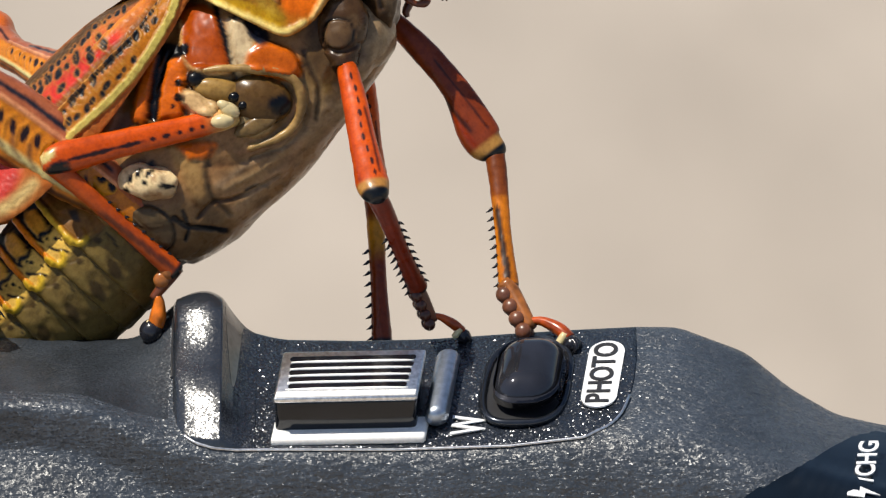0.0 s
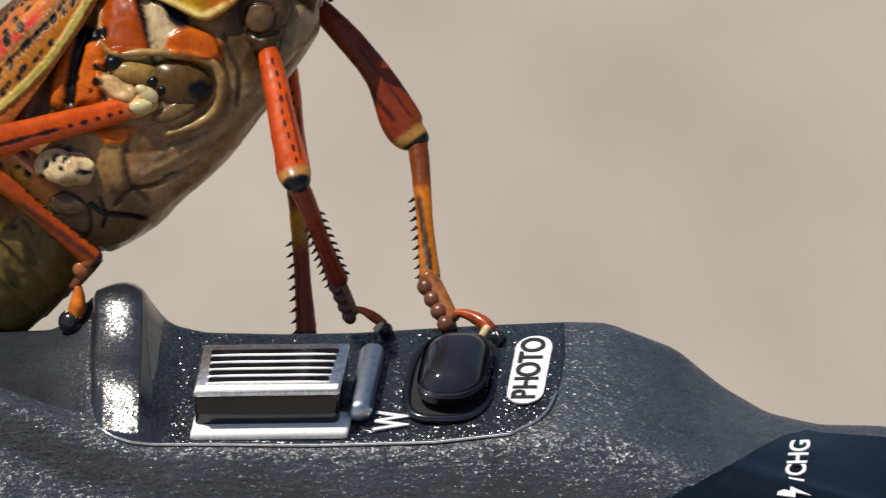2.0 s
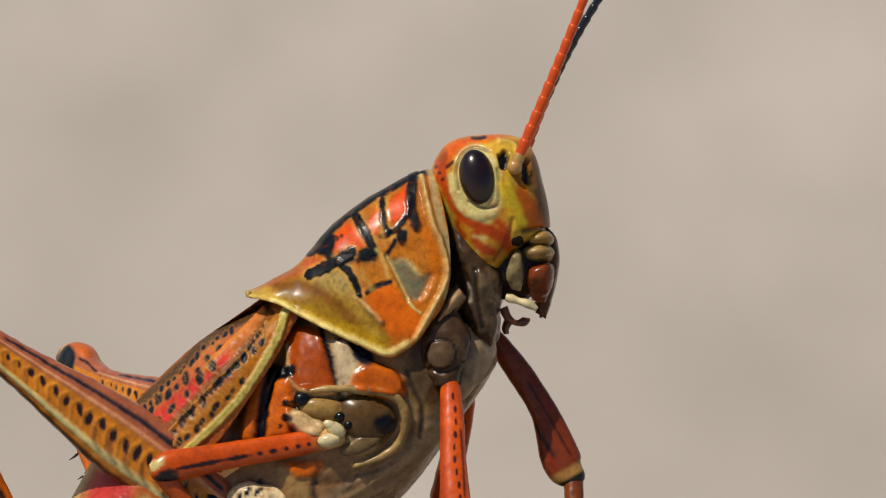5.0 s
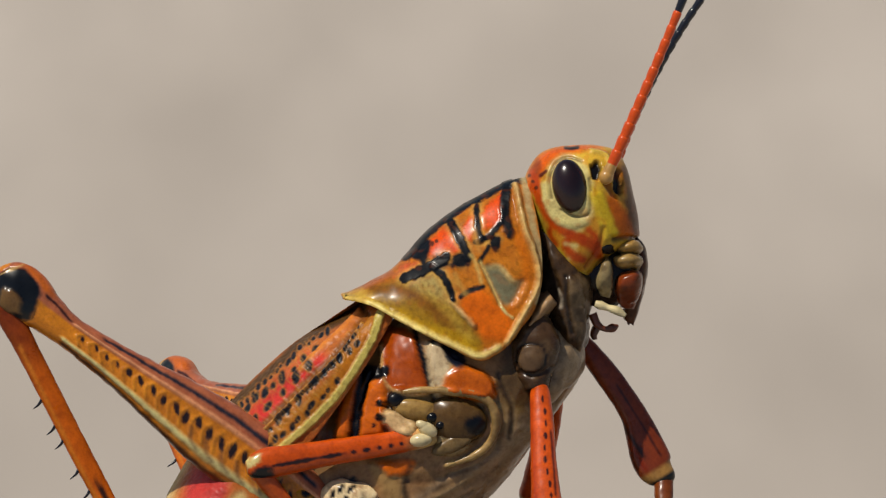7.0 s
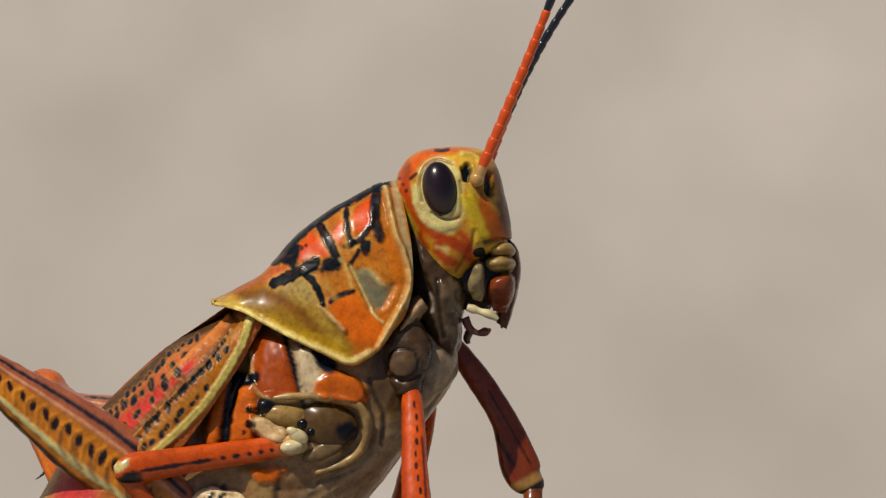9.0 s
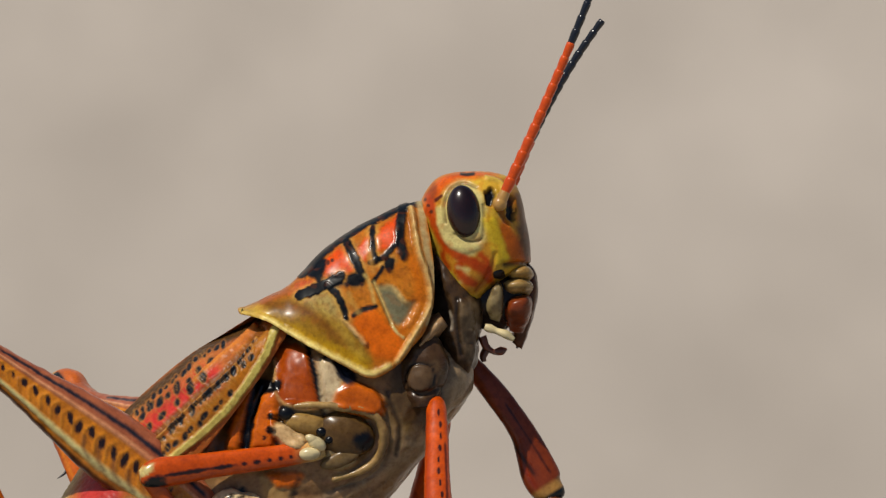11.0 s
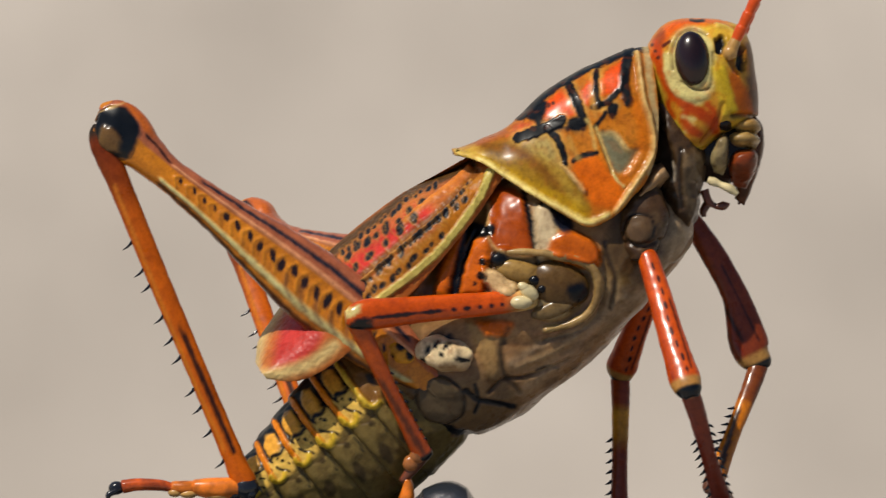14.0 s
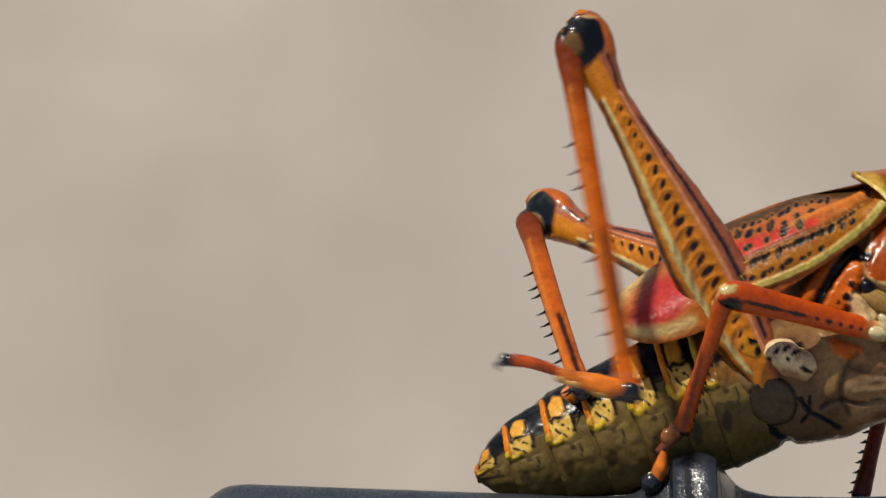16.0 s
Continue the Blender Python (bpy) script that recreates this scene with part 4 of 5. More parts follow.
    sk.stroke(A((798, 535), (815, 552), (838, 575)), 9, (0.72, 0.50, 0.28), 7, 4)
    sk.patch(A((800, 528), (850, 510), (880, 540), (905, 570), (890, 600), (855, 600), (830, 565)), (0.68, 0.17, 0.010), 9, 2)
    sk.stroke(A((884, 540), (893, 553), (905, 562)), 5, PALE, 2)
    # black figure
    for pts, wide in (([(797, 395), (811, 420), (823, 445), (816, 462)], 26), ([(842, 366), (844, 400), (850, 424), (876, 425)], 22), ([(715, 493), (765, 471), (788, 456)], 28), ([(765, 473), (782, 488), (801, 531)], 24)):
        sk.stroke(A(*pts), wide, (0.66, 0.40, 0.14), 0, 7, 0.6)
    sk.stroke(A((716, 452), (750, 414), (800, 374), (850, 345), (900, 321), (930, 316)), 22, INKY, 1, 2)
    sk.patch(A((722, 455), (750, 425), (762, 432), (752, 470), (740, 462)), INKY, 4)
    sk.stroke(A((797, 395), (811, 420), (823, 445), (828, 456)), 16, INKY, 1).dots([(*A((816, 462))[0], 18, 12, 10), (*A((775, 466))[0], 15, 12, 20), (*A((742, 482))[0], 20, 9, 24)], INKY)
    sk.stroke(A((842, 366), (844, 400), (850, 424)), 10, INKY, 1).stroke(A((848, 427), (866, 417), (883, 398)), 10, INKY, 1)
    sk.dots([(*A((876, 431))[0], 9, 12, 0), (*A((846, 428))[0], 9, 5, 10)], INKY).stroke(A((864, 437), (856, 450), (847, 463)), 8, INKY)
    sk.stroke(A((898, 326), (893, 355), (894, 390), (902, 415)), 18, INKY, 2, 3)
    sk.stroke(A((715, 493), (740, 481), (765, 471), (788, 456)), 18, INKY, 1).stroke(A((765, 473), (782, 488), (795, 512), (801, 531)), 12, INKY, 1)
    sk.stroke(A((814, 526), (830, 515), (853, 508)), 9, INKY)
    sk.dots([(*A((764, 432))[0], 3, 4, 0), (*A((772, 428))[0], 3, 3, 0)], RUST)
    sk.stroke(A((832, 452), (842, 468), (850, 500)), 7, (0.62, 0.42, 0.18), 0, 4, 0.7).stroke(A((805, 488), (812, 505), (822, 520)), 10, (0.58, 0.36, 0.12), 0, 6, 0.6)
    sk.stroke(A((838, 408), (846, 445)), 8, (0.58, 0.30, 0.08), 0, 5, 0.6)
    sk.stroke(A((848, 462), (866, 500), (884, 540)), 5, (0.60, 0.42, 0.2), -5, 3)
    sk.stroke(A((912, 330), (926, 400), (944, 450), (952, 490), (942, 525), (914, 574), (896, 606)), 9, (0.66, 0.44, 0.22), 8, 5)
    sk.stroke(A((926, 318), (942, 400), (962, 470), (966, 495), (950, 535)), 13, (0.52, 0.40, 0.25), 0, 5, 0.9)
    sk.stroke(A((915, 420), (930, 470), (926, 510), (905, 550)), 16, (0.66, 0.19, 0.012), 0, 8, 0.7)
    sk.mottle(13, (0.42, 0.10, 0.012), 0.15, 0.2, 0.2)
    sk.rough(30, 1.2)
    ob = part("pronotum", sk.mesh("pronotum", SHELL, False), root, "orange saddle plate with black figures and a yellow rim")
    mod = ob.modifiers.new("thickness", "SOLIDIFY")
    mod.thickness, mod.offset = 9 * K, -1
    return sk


def wing(root, side):
    rows = [(-52, 240, 28), (-96, 200, 42), (-135, 165, 54), (-195, 115, 68), (-276, 40, 78), (-343, -24, 76), (-400, -78, 66), (-444, -110, 48), (-470, -130, 18)]
    m, n = (330, 230) if side > 0 else (120, 90)
    p = curve(rows, m)
    d = np.gradient(p[:, :2], axis=0)
    d /= np.linalg.norm(d, axis=1)[:, None]
    dorsal = np.stack([d[:, 1], -d[:, 0]], axis=1)
    grid = np.zeros((m, n, 3))
    rise = np.interp(np.linspace(0, 1, m), [0, 0.14, 0.35, 1], [84, 98, 134, 138])
    for j, a in enumerate(np.linspace(0, 2 * math.pi, n, endpoint=False)):
        h = math.cos(a)
        grid[:, j, :2] = p[:, :2] + dorsal * (p[:, 2] * h)[:, None]
        grid[:, j, 2] = MID + side * (rise - 56 * (h + 0.5) ** 2 * (h > -0.5) + 6 * math.sin(a) * side)
    sk = Skin(grid, (0.50, 0.165, 0.045))
    sk.waver *= 0.5
    sk.mottle(16, (0.58, 0.25, 0.09), 0.4, 0.15, 0.25)
    sk.patch(A((640, 560), (668, 560), (650, 620), (600, 700), (500, 800), (440, 860), (430, 800), (480, 740), (560, 660)), (0.44, 0.185, 0.03), 8)
    sk.stroke(A((560, 645), (520, 680), (470, 725), (430, 770), (390, 815)), 44, (0.60, 0.055, 0.045), 0, 18)
    sk.patch(B((630, 600), (640, 545), (660, 500), (720, 500), (715, 560), (670, 600)), (0.52, 0.060, 0.055), 14)
    sk.stroke(A((640, 546), (590, 572), (540, 600), (490, 645), (430, 698), (380, 745)), 17, (0.13, 0.065, 0.025), 0, 5)
    sk.stroke(B((640, 490), (612, 540), (600, 590), (610, 610), (650, 606), (700, 590), (740, 560)), 22, (0.66, 0.46, 0.25), 0, 10)
    sk.stroke(A((672, 556), (655, 605), (602, 690), (555, 742), (505, 787), (455, 835)), 14, (0.60, 0.47, 0.17), 4, 3)
    sk.stroke(A((645, 590), (600, 665), (550, 720), (495, 772)), 12, (0.52, 0.19, 0.02), 0, 5, 0.8)
    sk.stroke(A((636, 552), (600, 588), (560, 625), (520, 668)), 9, (0.64, 0.23, 0.05), 5, 3)
    sk.stroke(A((648, 556), (600, 620), (545, 672), (475, 742), (420, 800)), 12, (0.27, 0.10, 0.02), -3, 3)
    # orange highlight painted beside the dark vein
    sk.stroke(A((640, 572), (600, 626), (545, 682), (480, 748), (425, 806)), 5, (0.50, 0.24, 0.06), 6, 2)
    rnd = random.Random(5)
    spots = []
    lanes = (([(585, 580), (540, 610), (490, 656), (435, 708), (395, 748)], 3.6, 15), ([(560, 612), (535, 638), (500, 668), (450, 708), (400, 760)], 5.2, 21), ([(555, 640), (530, 662), (480, 712), (430, 760), (400, 790)], 5.4, 27),
             ([(635, 580), (600, 632), (560, 672), (520, 712), (480, 750)], 4.2, 16), ([(640, 600), (575, 655), (525, 712), (470, 770), (430, 815)], 5.6, 21), ([(600, 672), (560, 712), (520, 750), (470, 795)], 4.6, 20))
    for pts, size, gap in lanes:
        way = curve(pts, 400)
        run = np.concatenate([[0], np.cumsum(np.hypot(*np.diff(way, axis=0).T))])
        at = rnd.uniform(0, gap)
        while at < run[-1]:
            i = int(np.searchsorted(run, at))
            x, y = A((way[i][0] + rnd.uniform(-2.5, 2.5), way[i][1] + rnd.uniform(-2.5, 2.5)))[0]
            r = size * rnd.uniform(0.65, 1.25)
            spots.append((x, y, r * rnd.uniform(1.1, 1.7), r * 0.8, rnd.uniform(45, 85)))
            at += gap * rnd.uniform(0.75, 1.3)
    sk.dots([(x, y, rx + 1.2, ry + 1.2, turn) for x, y, rx, ry, turn in spots], (0.40, 0.17, 0.05))
    sk.dots(spots, (0.014, 0.016, 0.026), -1)
    # fine netting of veins between the spots
    for pts, size, gap in lanes[1:]:
        way = curve(pts, 40)
        for i in range(1, 38, 2):
            x, y = way[i] + np.array([rnd.uniform(-5, 5), rnd.uniform(-5, 5)])
            a, b, c, d = (rnd.uniform(-7, 7) for _ in range(4))
            sk.stroke(A((x - 9 + a, y - 11), (x + b, y + c * 0.4), (x + 7 + d, y + 10)), 2.2, (0.54, 0.28, 0.08), 1.0, 1.4, rnd.uniform(0.15, 0.5))
    sk.rough(7, 0.8)
    part("wing", sk.mesh("wing", WING), root, "short red and orange wing cover with black spots")


def thorax(root):
    g = loft([(226, 156, MID, 74, 70), (197, 126, MID, 104, 92), (139, 98, MID, 141, 112), (51, 57, MID, 174, 122), (-49, -14, MID, 180, 124), (-142, -87, MID, 176, 122), (-200, -138, MID, 152, 112), (-226, -168, MID, 136, 104), (-240, -182, MID, 80, 60)], 290, 330, 2.6)
    sk = Skin(g, TAN)
    sk.rough(60, 4)
    sk.patch(B((880, 700), (1000, 560), (1150, 520), (1250, 440), (1330, 400), (1300, 500), (1150, 640), (950, 780)), (0.36, 0.225, 0.115), 30)
    sk.mottle(60, (0.40, 0.24, 0.12), 0.5, 0.05, 0.3).mottle(34, (0.17, 0.11, 0.055), 0.45, 0.08, 0.3)
    for pts in ([(1090, 545), (1150, 530), (1210, 480)], [(1130, 600), (1190, 545), (1240, 480)], [(1180, 500), (1230, 440), (1260, 400)]):
        sk.stroke(B(*pts), 9, (0.52, 0.30, 0.17), 2, 8, 0.6)
    # side plates
    sk.patch(A((560, 790), (600, 690), (650, 640), (690, 600), (690, 690), (735, 740), (660, 780), (600, 800)), (0.16, 0.085, 0.025), 8, -5)
    sk.patch(A((592, 772), (604, 712), (624, 664), (634, 670), (626, 720), (612, 780)), ORANGE, 6, 8)
    sk.patch(A((636, 775), (642, 712), (654, 676), (678, 668), (680, 700), (674, 770)), ORANGE, 6, 8)
    sk.stroke(A((640, 655), (630, 700), (622, 770)), 9, INKY, -4).dots([(*A((650, 655))[0], 21, 10, 0), (*A((672, 730))[0], 5, 9, 0), (*A((660, 705))[0], 4, 6, 30)], INKY)
    p1 = A((674, 600), (690, 581), (735, 598), (744, 640), (756, 688), (742, 699), (694, 689), (676, 650))
    sk.patch(p1, (0.43, 0.120, 0.005), 8, 5)
    p2 = A((757, 606), (782, 612), (806, 638), (858, 662), (873, 688), (862, 704), (804, 700), (772, 690), (758, 650))
    sk.patch(p2, (0.56, 0.18, 0.014), 9, 12)
    sk.patch(A((757, 606), (782, 612), (800, 640), (790, 660), (770, 690), (757, 650)), PALE, 7)
    sk.stroke(p2 + p2[:1], 5, UMBER, -4)
    sk.stroke(A((770, 606), (785, 622), (808, 640)), 16, INKY, 0)
    sk.dots([(*B((1130, 336))[0], 12, 22, 30), (*B((1122, 366))[0], 5, 9, 0), (*B((1150, 352))[0], 8, 10, 0)], (0.02, 0.022, 0.035))
    sk.patch(A((672, 722), (700, 728), (738, 752), (728, 772), (694, 762), (668, 738)), (0.62, 0.46, 0.26), 4, 16)
    sk.dots([(*A((676, 712))[0], 8, 5, 10), (*A((699, 706))[0], 15, 13, 0)], INKY, 8)
    sk.patch(A((715, 700), (745, 697), (768, 706), (760, 738), (735, 745), (718, 730)), (0.20, 0.13, 0.045), 5, 4)
    sk.patch(A((768, 706), (800, 700), (840, 706), (860, 735), (850, 775), (815, 790), (780, 770), (765, 740)), (0.15, 0.10, 0.035), 6, 2)
    sk.patch(A((795, 722), (828, 722), (842, 748), (822, 772), (800, 755)), (0.10, 0.06, 0.02), 8, 0)
    sk.stroke(A((768, 704), (764, 725), (768, 745), (785, 760)), 6, UMBER, -8, 4)
    sk.stroke(A((700, 690), (745, 692), (800, 694), (855, 704), (874, 735), (868, 775), (840, 805), (790, 822)), 8, (0.50, 0.38, 0.18), 10, 5)
    sk.stroke(A((866, 700), (888, 735), (880, 785), (850, 820), (790, 842)), 5, UMBER, -7, 4)
    sk.patch(A((775, 760), (800, 775), (830, 790), (800, 805), (770, 795)), (0.42, 0.33, 0.18), 6, 8)
    # hind coxa and neighbours
    sk.patch(B((972, 520), (1006, 526), (1030, 578), (1024, 622), (1004, 612), (988, 560)), (0.38, 0.25, 0.11), 10, 8)
    sk.patch(B((985, 520), (1050, 522), (1040, 545), (1005, 545)), ORANGE, 5, 6)
    sk.patch(B((885, 575), (900, 548), (930, 540), (970, 565), (982, 588), (965, 594), (930, 606), (890, 612)), (0.14, 0.08, 0.03), 6, 0)
    sk.dots([(*B((920, 552))[0], 10, 4, 40), (*B((940, 548))[0], 9, 3.5, 40), (*B((905, 562))[0], 7, 4, 60), (*B((925, 575))[0], 4, 4, 0), (*B((897, 600))[0], 6, 4, 0), (*B((955, 590))[0], 14, 5, -20)], INKY)
    sk.patch(B((800, 550), (870, 536), (888, 560), (884, 592), (850, 600), (815, 590)), (0.12, 0.06, 0.02), 6, 0)
    sk.dots([(*B((855, 560))[0], 9, 8, 20), (*B((835, 585))[0], 8, 5, 0), (*B((868, 580))[0], 10, 5, -30)], (0.05, 0.03, 0.03))
    sk.patch(B((840, 615), (870, 610), (890, 630), (880, 650), (850, 640)), (0.36, 0.24, 0.09), 8, 5)
    sk.patch(B((890, 615), (970, 605), (980, 640), (920, 650)), (0.40, 0.20, 0.09), 12, 4, 0.7)
    # belly seams
    ring = B((880, 660), (890, 625), (930, 615), (962, 640), (965, 680), (930, 700), (895, 695))
    sk.patch(B((860, 620), (990, 606), (1060, 640), (1020, 720), (900, 760), (840, 700)), (0.22, 0.145, 0.075), 26)
    sk.patch(ring, (0.13, 0.095, 0.055), 8, 6)
    sk.stroke(ring + ring[:1], 4, (0.04, 0.028, 0.02), -4, 3)
    sk.stroke(B((970, 640), (990, 658), (1020, 664), (1055, 672)), 9, INKY, -3).stroke(B((985, 630), (992, 660), (985, 680)), 7, INKY, -2)
    sk.stroke(B((915, 702), (945, 712), (985, 725)), 14, INKY, -3, 4)
    sk.stroke(B((1010, 645), (1035, 622), (1075, 618), (1120, 602), (1150, 585)), 5, UMBER, -6, 3)
    sk.stroke(B((1040, 560), (1100, 560), (1160, 530), (1215, 480)), 6, UMBER, -3, 7, 0.6).stroke(B((1060, 600), (1130, 570), (1200, 515)), 7, (0.42, 0.33, 0.2), 3, 8, 0.6)
    sk.stroke(B((1095, 607), (1112, 600), (1130, 603)), 6, INKY)
    sk.stroke(B((870, 690), (880, 740), (860, 780)), 6, INKY, -4, 4)
    sk.patch(A((880, 660), (930, 650), (935, 720), (900, 760), (880, 720)), (0.26, 0.18, 0.08), 14, 4)
    # broad folds of the underside: lustre painted as pale strokes, crease shade as dark ones
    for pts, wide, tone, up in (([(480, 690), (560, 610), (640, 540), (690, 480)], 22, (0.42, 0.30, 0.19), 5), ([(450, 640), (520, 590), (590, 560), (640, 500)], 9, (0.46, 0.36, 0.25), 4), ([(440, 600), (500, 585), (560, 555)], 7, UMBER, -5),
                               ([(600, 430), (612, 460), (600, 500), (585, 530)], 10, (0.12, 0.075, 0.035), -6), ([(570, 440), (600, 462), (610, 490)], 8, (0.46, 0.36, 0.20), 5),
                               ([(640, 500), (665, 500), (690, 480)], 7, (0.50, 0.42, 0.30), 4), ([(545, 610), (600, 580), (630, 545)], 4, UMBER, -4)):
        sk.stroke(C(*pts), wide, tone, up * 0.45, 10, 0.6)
    # hollow round the front hip with its shade painted in, swelling below it painted lighter
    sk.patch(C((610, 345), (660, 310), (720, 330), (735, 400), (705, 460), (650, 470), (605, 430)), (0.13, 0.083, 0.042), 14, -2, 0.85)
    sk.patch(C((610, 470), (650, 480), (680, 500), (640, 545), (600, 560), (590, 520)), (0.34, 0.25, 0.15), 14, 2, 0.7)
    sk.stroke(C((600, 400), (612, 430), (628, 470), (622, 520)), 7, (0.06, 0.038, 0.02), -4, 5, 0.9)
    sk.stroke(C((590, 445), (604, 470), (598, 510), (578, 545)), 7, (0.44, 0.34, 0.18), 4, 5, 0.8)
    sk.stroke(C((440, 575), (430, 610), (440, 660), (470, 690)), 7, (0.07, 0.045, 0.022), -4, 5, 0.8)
    # crisp marks of the side plates
    sk.patch(C((383, 360), (386, 335), (402, 318), (430, 320), (448, 345), (460, 385), (478, 425), (470, 438), (430, 440), (396, 425), (385, 395)), (0.40, 0.095, 0.005), 4)
    sk.stroke(C((384, 350), (386, 395), (396, 425), (430, 442), (468, 441)), 5, (0.62, 0.42, 0.20), 3, 2, 0.8)
    sk.stroke(C((446, 322), (460, 368), (468, 400), (480, 440)), 9, INKY, -3, 2)
    sk.patch(C((466, 350), (490, 345), (505, 370), (512, 395), (500, 430), (482, 444), (472, 400)), (0.60, 0.50, 0.34), 5)
    sk.patch(C((497, 352), (512, 356), (530, 372), (540, 396), (526, 394), (508, 378)), (0.02, 0.025, 0.045), 3)
    sk.patch(C((498, 428), (508, 404), (545, 390), (582, 405), (598, 430), (590, 450), (552, 452), (520, 444)), (0.60, 0.17, 0.012), 6, 6)
    sk.patch(C((345, 520), (352, 460), (368, 428), (388, 420), (394, 450), (386, 500), (380, 522)), (0.60, 0.17, 0.012), 4, 3)
    sk.patch(C((352, 412), (370, 398), (396, 386), (398, 404), (378, 416)), INKY, 3)
    sk.stroke(C((362, 404), (350, 440), (344, 480), (338, 520)), 10, INKY, -3, 2)
    sk.patch(C((388, 478), (408, 474), (440, 510), (432, 528), (402, 522)), (0.66, 0.48, 0.27), 4, 8)
    sk.dots([(*C((382, 460))[0], 5, 6, 0), (*C((381, 484))[0], 6, 7, 20), (*C((372, 500))[0], 3, 4, 0)], INKY)
    sk.patch(C((402, 438), (424, 442), (430, 462), (414, 474), (404, 460)), INKY, 4, 4)
    sk.rough(14, 0.8)
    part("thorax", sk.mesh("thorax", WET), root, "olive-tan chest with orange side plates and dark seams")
    # hips, ridges and breathing holes stand out as pieces of their own
    def on_side(x, y, side, out=0.0):
        return (x, y, MID + side * (sk.near(x, y) - MID + out))

    def bead(name, pt, r, turn, colour, side, out, label, spots=(), bumps=4.0):
        c = on_side(*pt, side, out)
        piece = Skin(turned(ball(c, r, 36, 44), turn, c), colour).rough(20, bumps)
        if colour != INKY:
            piece.mottle(22, [k * 0.45 for k in colour], 0.35 if colour[2] < 0.4 else 0.1, 0.05, 0.3)
        if name == "hind_hip":
            piece.rough(26, 7).blend(ease((c[1] - 4 - piece.v) / r[1]) * 0.75, (0.34, 0.20, 0.10))
            piece.mottle(12, (0.30, 0.15, 0.07), 0.5, 0.2, 0.2)
        piece.dots([(c[0] + a * r[0], c[1] + b * r[1], e, f, h) for a, b, e, f, h in spots], INKY)
        part(name, piece.mesh(name, WET), root, label)

    def welt(name, pts, r, colour, side, out, label):
        line = [on_side(x, y, side, out) for x, y in curve(pts, 14)]
        deep = [q[2] for q in line]
        deep = [sum(deep[max(0, k - 2):k + 3]) / len(deep[max(0, k - 2):k + 3]) for k in range(14)]
        line = [(q[0], q[1], d) for q, d in zip(line, deep)]
        piece = Skin(tube(line, [r * (0.35 + 0.65 * math.sin(math.pi * (k + 1) / 15) ** 0.7) * (1 + 0.08 * math.sin(k * 1.9)) for k in range(14)], 80, 20), colour).rough(14, 1.0).mottle(24, [k * 0.5 for k in colour], 0.5, 0.0, 0.3)
        part(name, piece.mesh(name, WET), root, label)

    for side in (1, -1):
        bead("middle_hip", A((806, 742))[0], (56, 42, 26), -18, (0.16, 0.098, 0.036), side, -5, "olive brown rounded middle hip", [(0.62, -0.35, 18, 14, -10)], 1.2)
        bead("hip_lobe", C((452, 470))[0], (44, 21, 17), -14, (0.40, 0.27, 0.10), side, -6, "olive tan lobe over the hip", (), 1.5)
        bead("hip_shield", A((800, 785))[0], (40, 15, 10), 20, (0.27, 0.195, 0.095), side, -3, "pale shield under the hip", (), 1.5)
        bead("breathing_hole", A((698, 707))[0], (14, 12, 10), 0, INKY, side, -3, "glossy black breathing hole", (), 1.0)
        bead("hip_pit", A((764, 738))[0], (11, 9, 8), 0, INKY, side, 16, "glossy black pit beside the hip", (), 1.0)
        bead("hip_pit", A((778, 752))[0], (9, 7, 7), 30, INKY, side, 18, "glossy black pit beside the hip", (), 1.0)
        welt("chest_ridge", A((712, 694), (745, 690), (800, 692), (856, 704), (876, 738), (868, 778), (838, 806), (790, 824)), 8, (0.44, 0.31, 0.14), side, -3, "pale raised ridge round the hip")
        bead("hind_hip", B((932, 576))[0], (52, 30, 30), -14, (0.84, 0.70, 0.46), side, 2, "cream hind hip with black specks",
             [(-0.25, 0.55, 9, 4, 50), (0.1, 0.5, 9, 4, 45), (-0.55, 0.3, 8, 4, 60), (-0.1, -0.05, 4, 4, 0), (-0.7, -0.3, 6, 4, 0), (0.6, -0.35, 14, 4, -10)])
        bead("hind_hip_ring", B((850, 572))[0], (44, 27, 26), -10, (0.74, 0.38, 0.03), side, 4, "ochre ring of the hind hip", [(0.2, 0.35, 9, 7, 20), (-0.3, -0.3, 8, 5, 0), (0.5, -0.2, 6, 8, 0)])
    # trochanter knob of the middle leg and the front hip
    for side in (1, -1):
        w = MID + side * (sk.near(-5, 0) - MID + 14)
        part("hip_joint", joined("hip_joint", [turned(ball((0, 4, w), (19, 12, 14)), -35, (0, 4, w)), ball((-14, -14, w + 4 * side), (20, 12, 12)), turned(ball((-8, 12, w + 6 * side), (13, 8, 7)), -30, (-8, 12, w))], CREAM), root, "cream leg joint")
        fx, fy = A((945, 645))[0]
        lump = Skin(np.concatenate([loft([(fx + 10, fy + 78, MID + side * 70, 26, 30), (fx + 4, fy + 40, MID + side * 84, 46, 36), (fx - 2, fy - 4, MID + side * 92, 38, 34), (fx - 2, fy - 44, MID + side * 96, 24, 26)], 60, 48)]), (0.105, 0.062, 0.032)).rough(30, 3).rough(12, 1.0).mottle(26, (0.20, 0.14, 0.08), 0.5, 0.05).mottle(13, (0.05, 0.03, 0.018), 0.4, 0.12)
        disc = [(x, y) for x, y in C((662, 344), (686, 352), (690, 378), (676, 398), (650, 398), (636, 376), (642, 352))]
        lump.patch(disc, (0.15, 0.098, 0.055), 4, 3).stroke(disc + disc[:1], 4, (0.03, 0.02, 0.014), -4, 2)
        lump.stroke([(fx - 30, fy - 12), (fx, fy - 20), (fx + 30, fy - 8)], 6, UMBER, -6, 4)
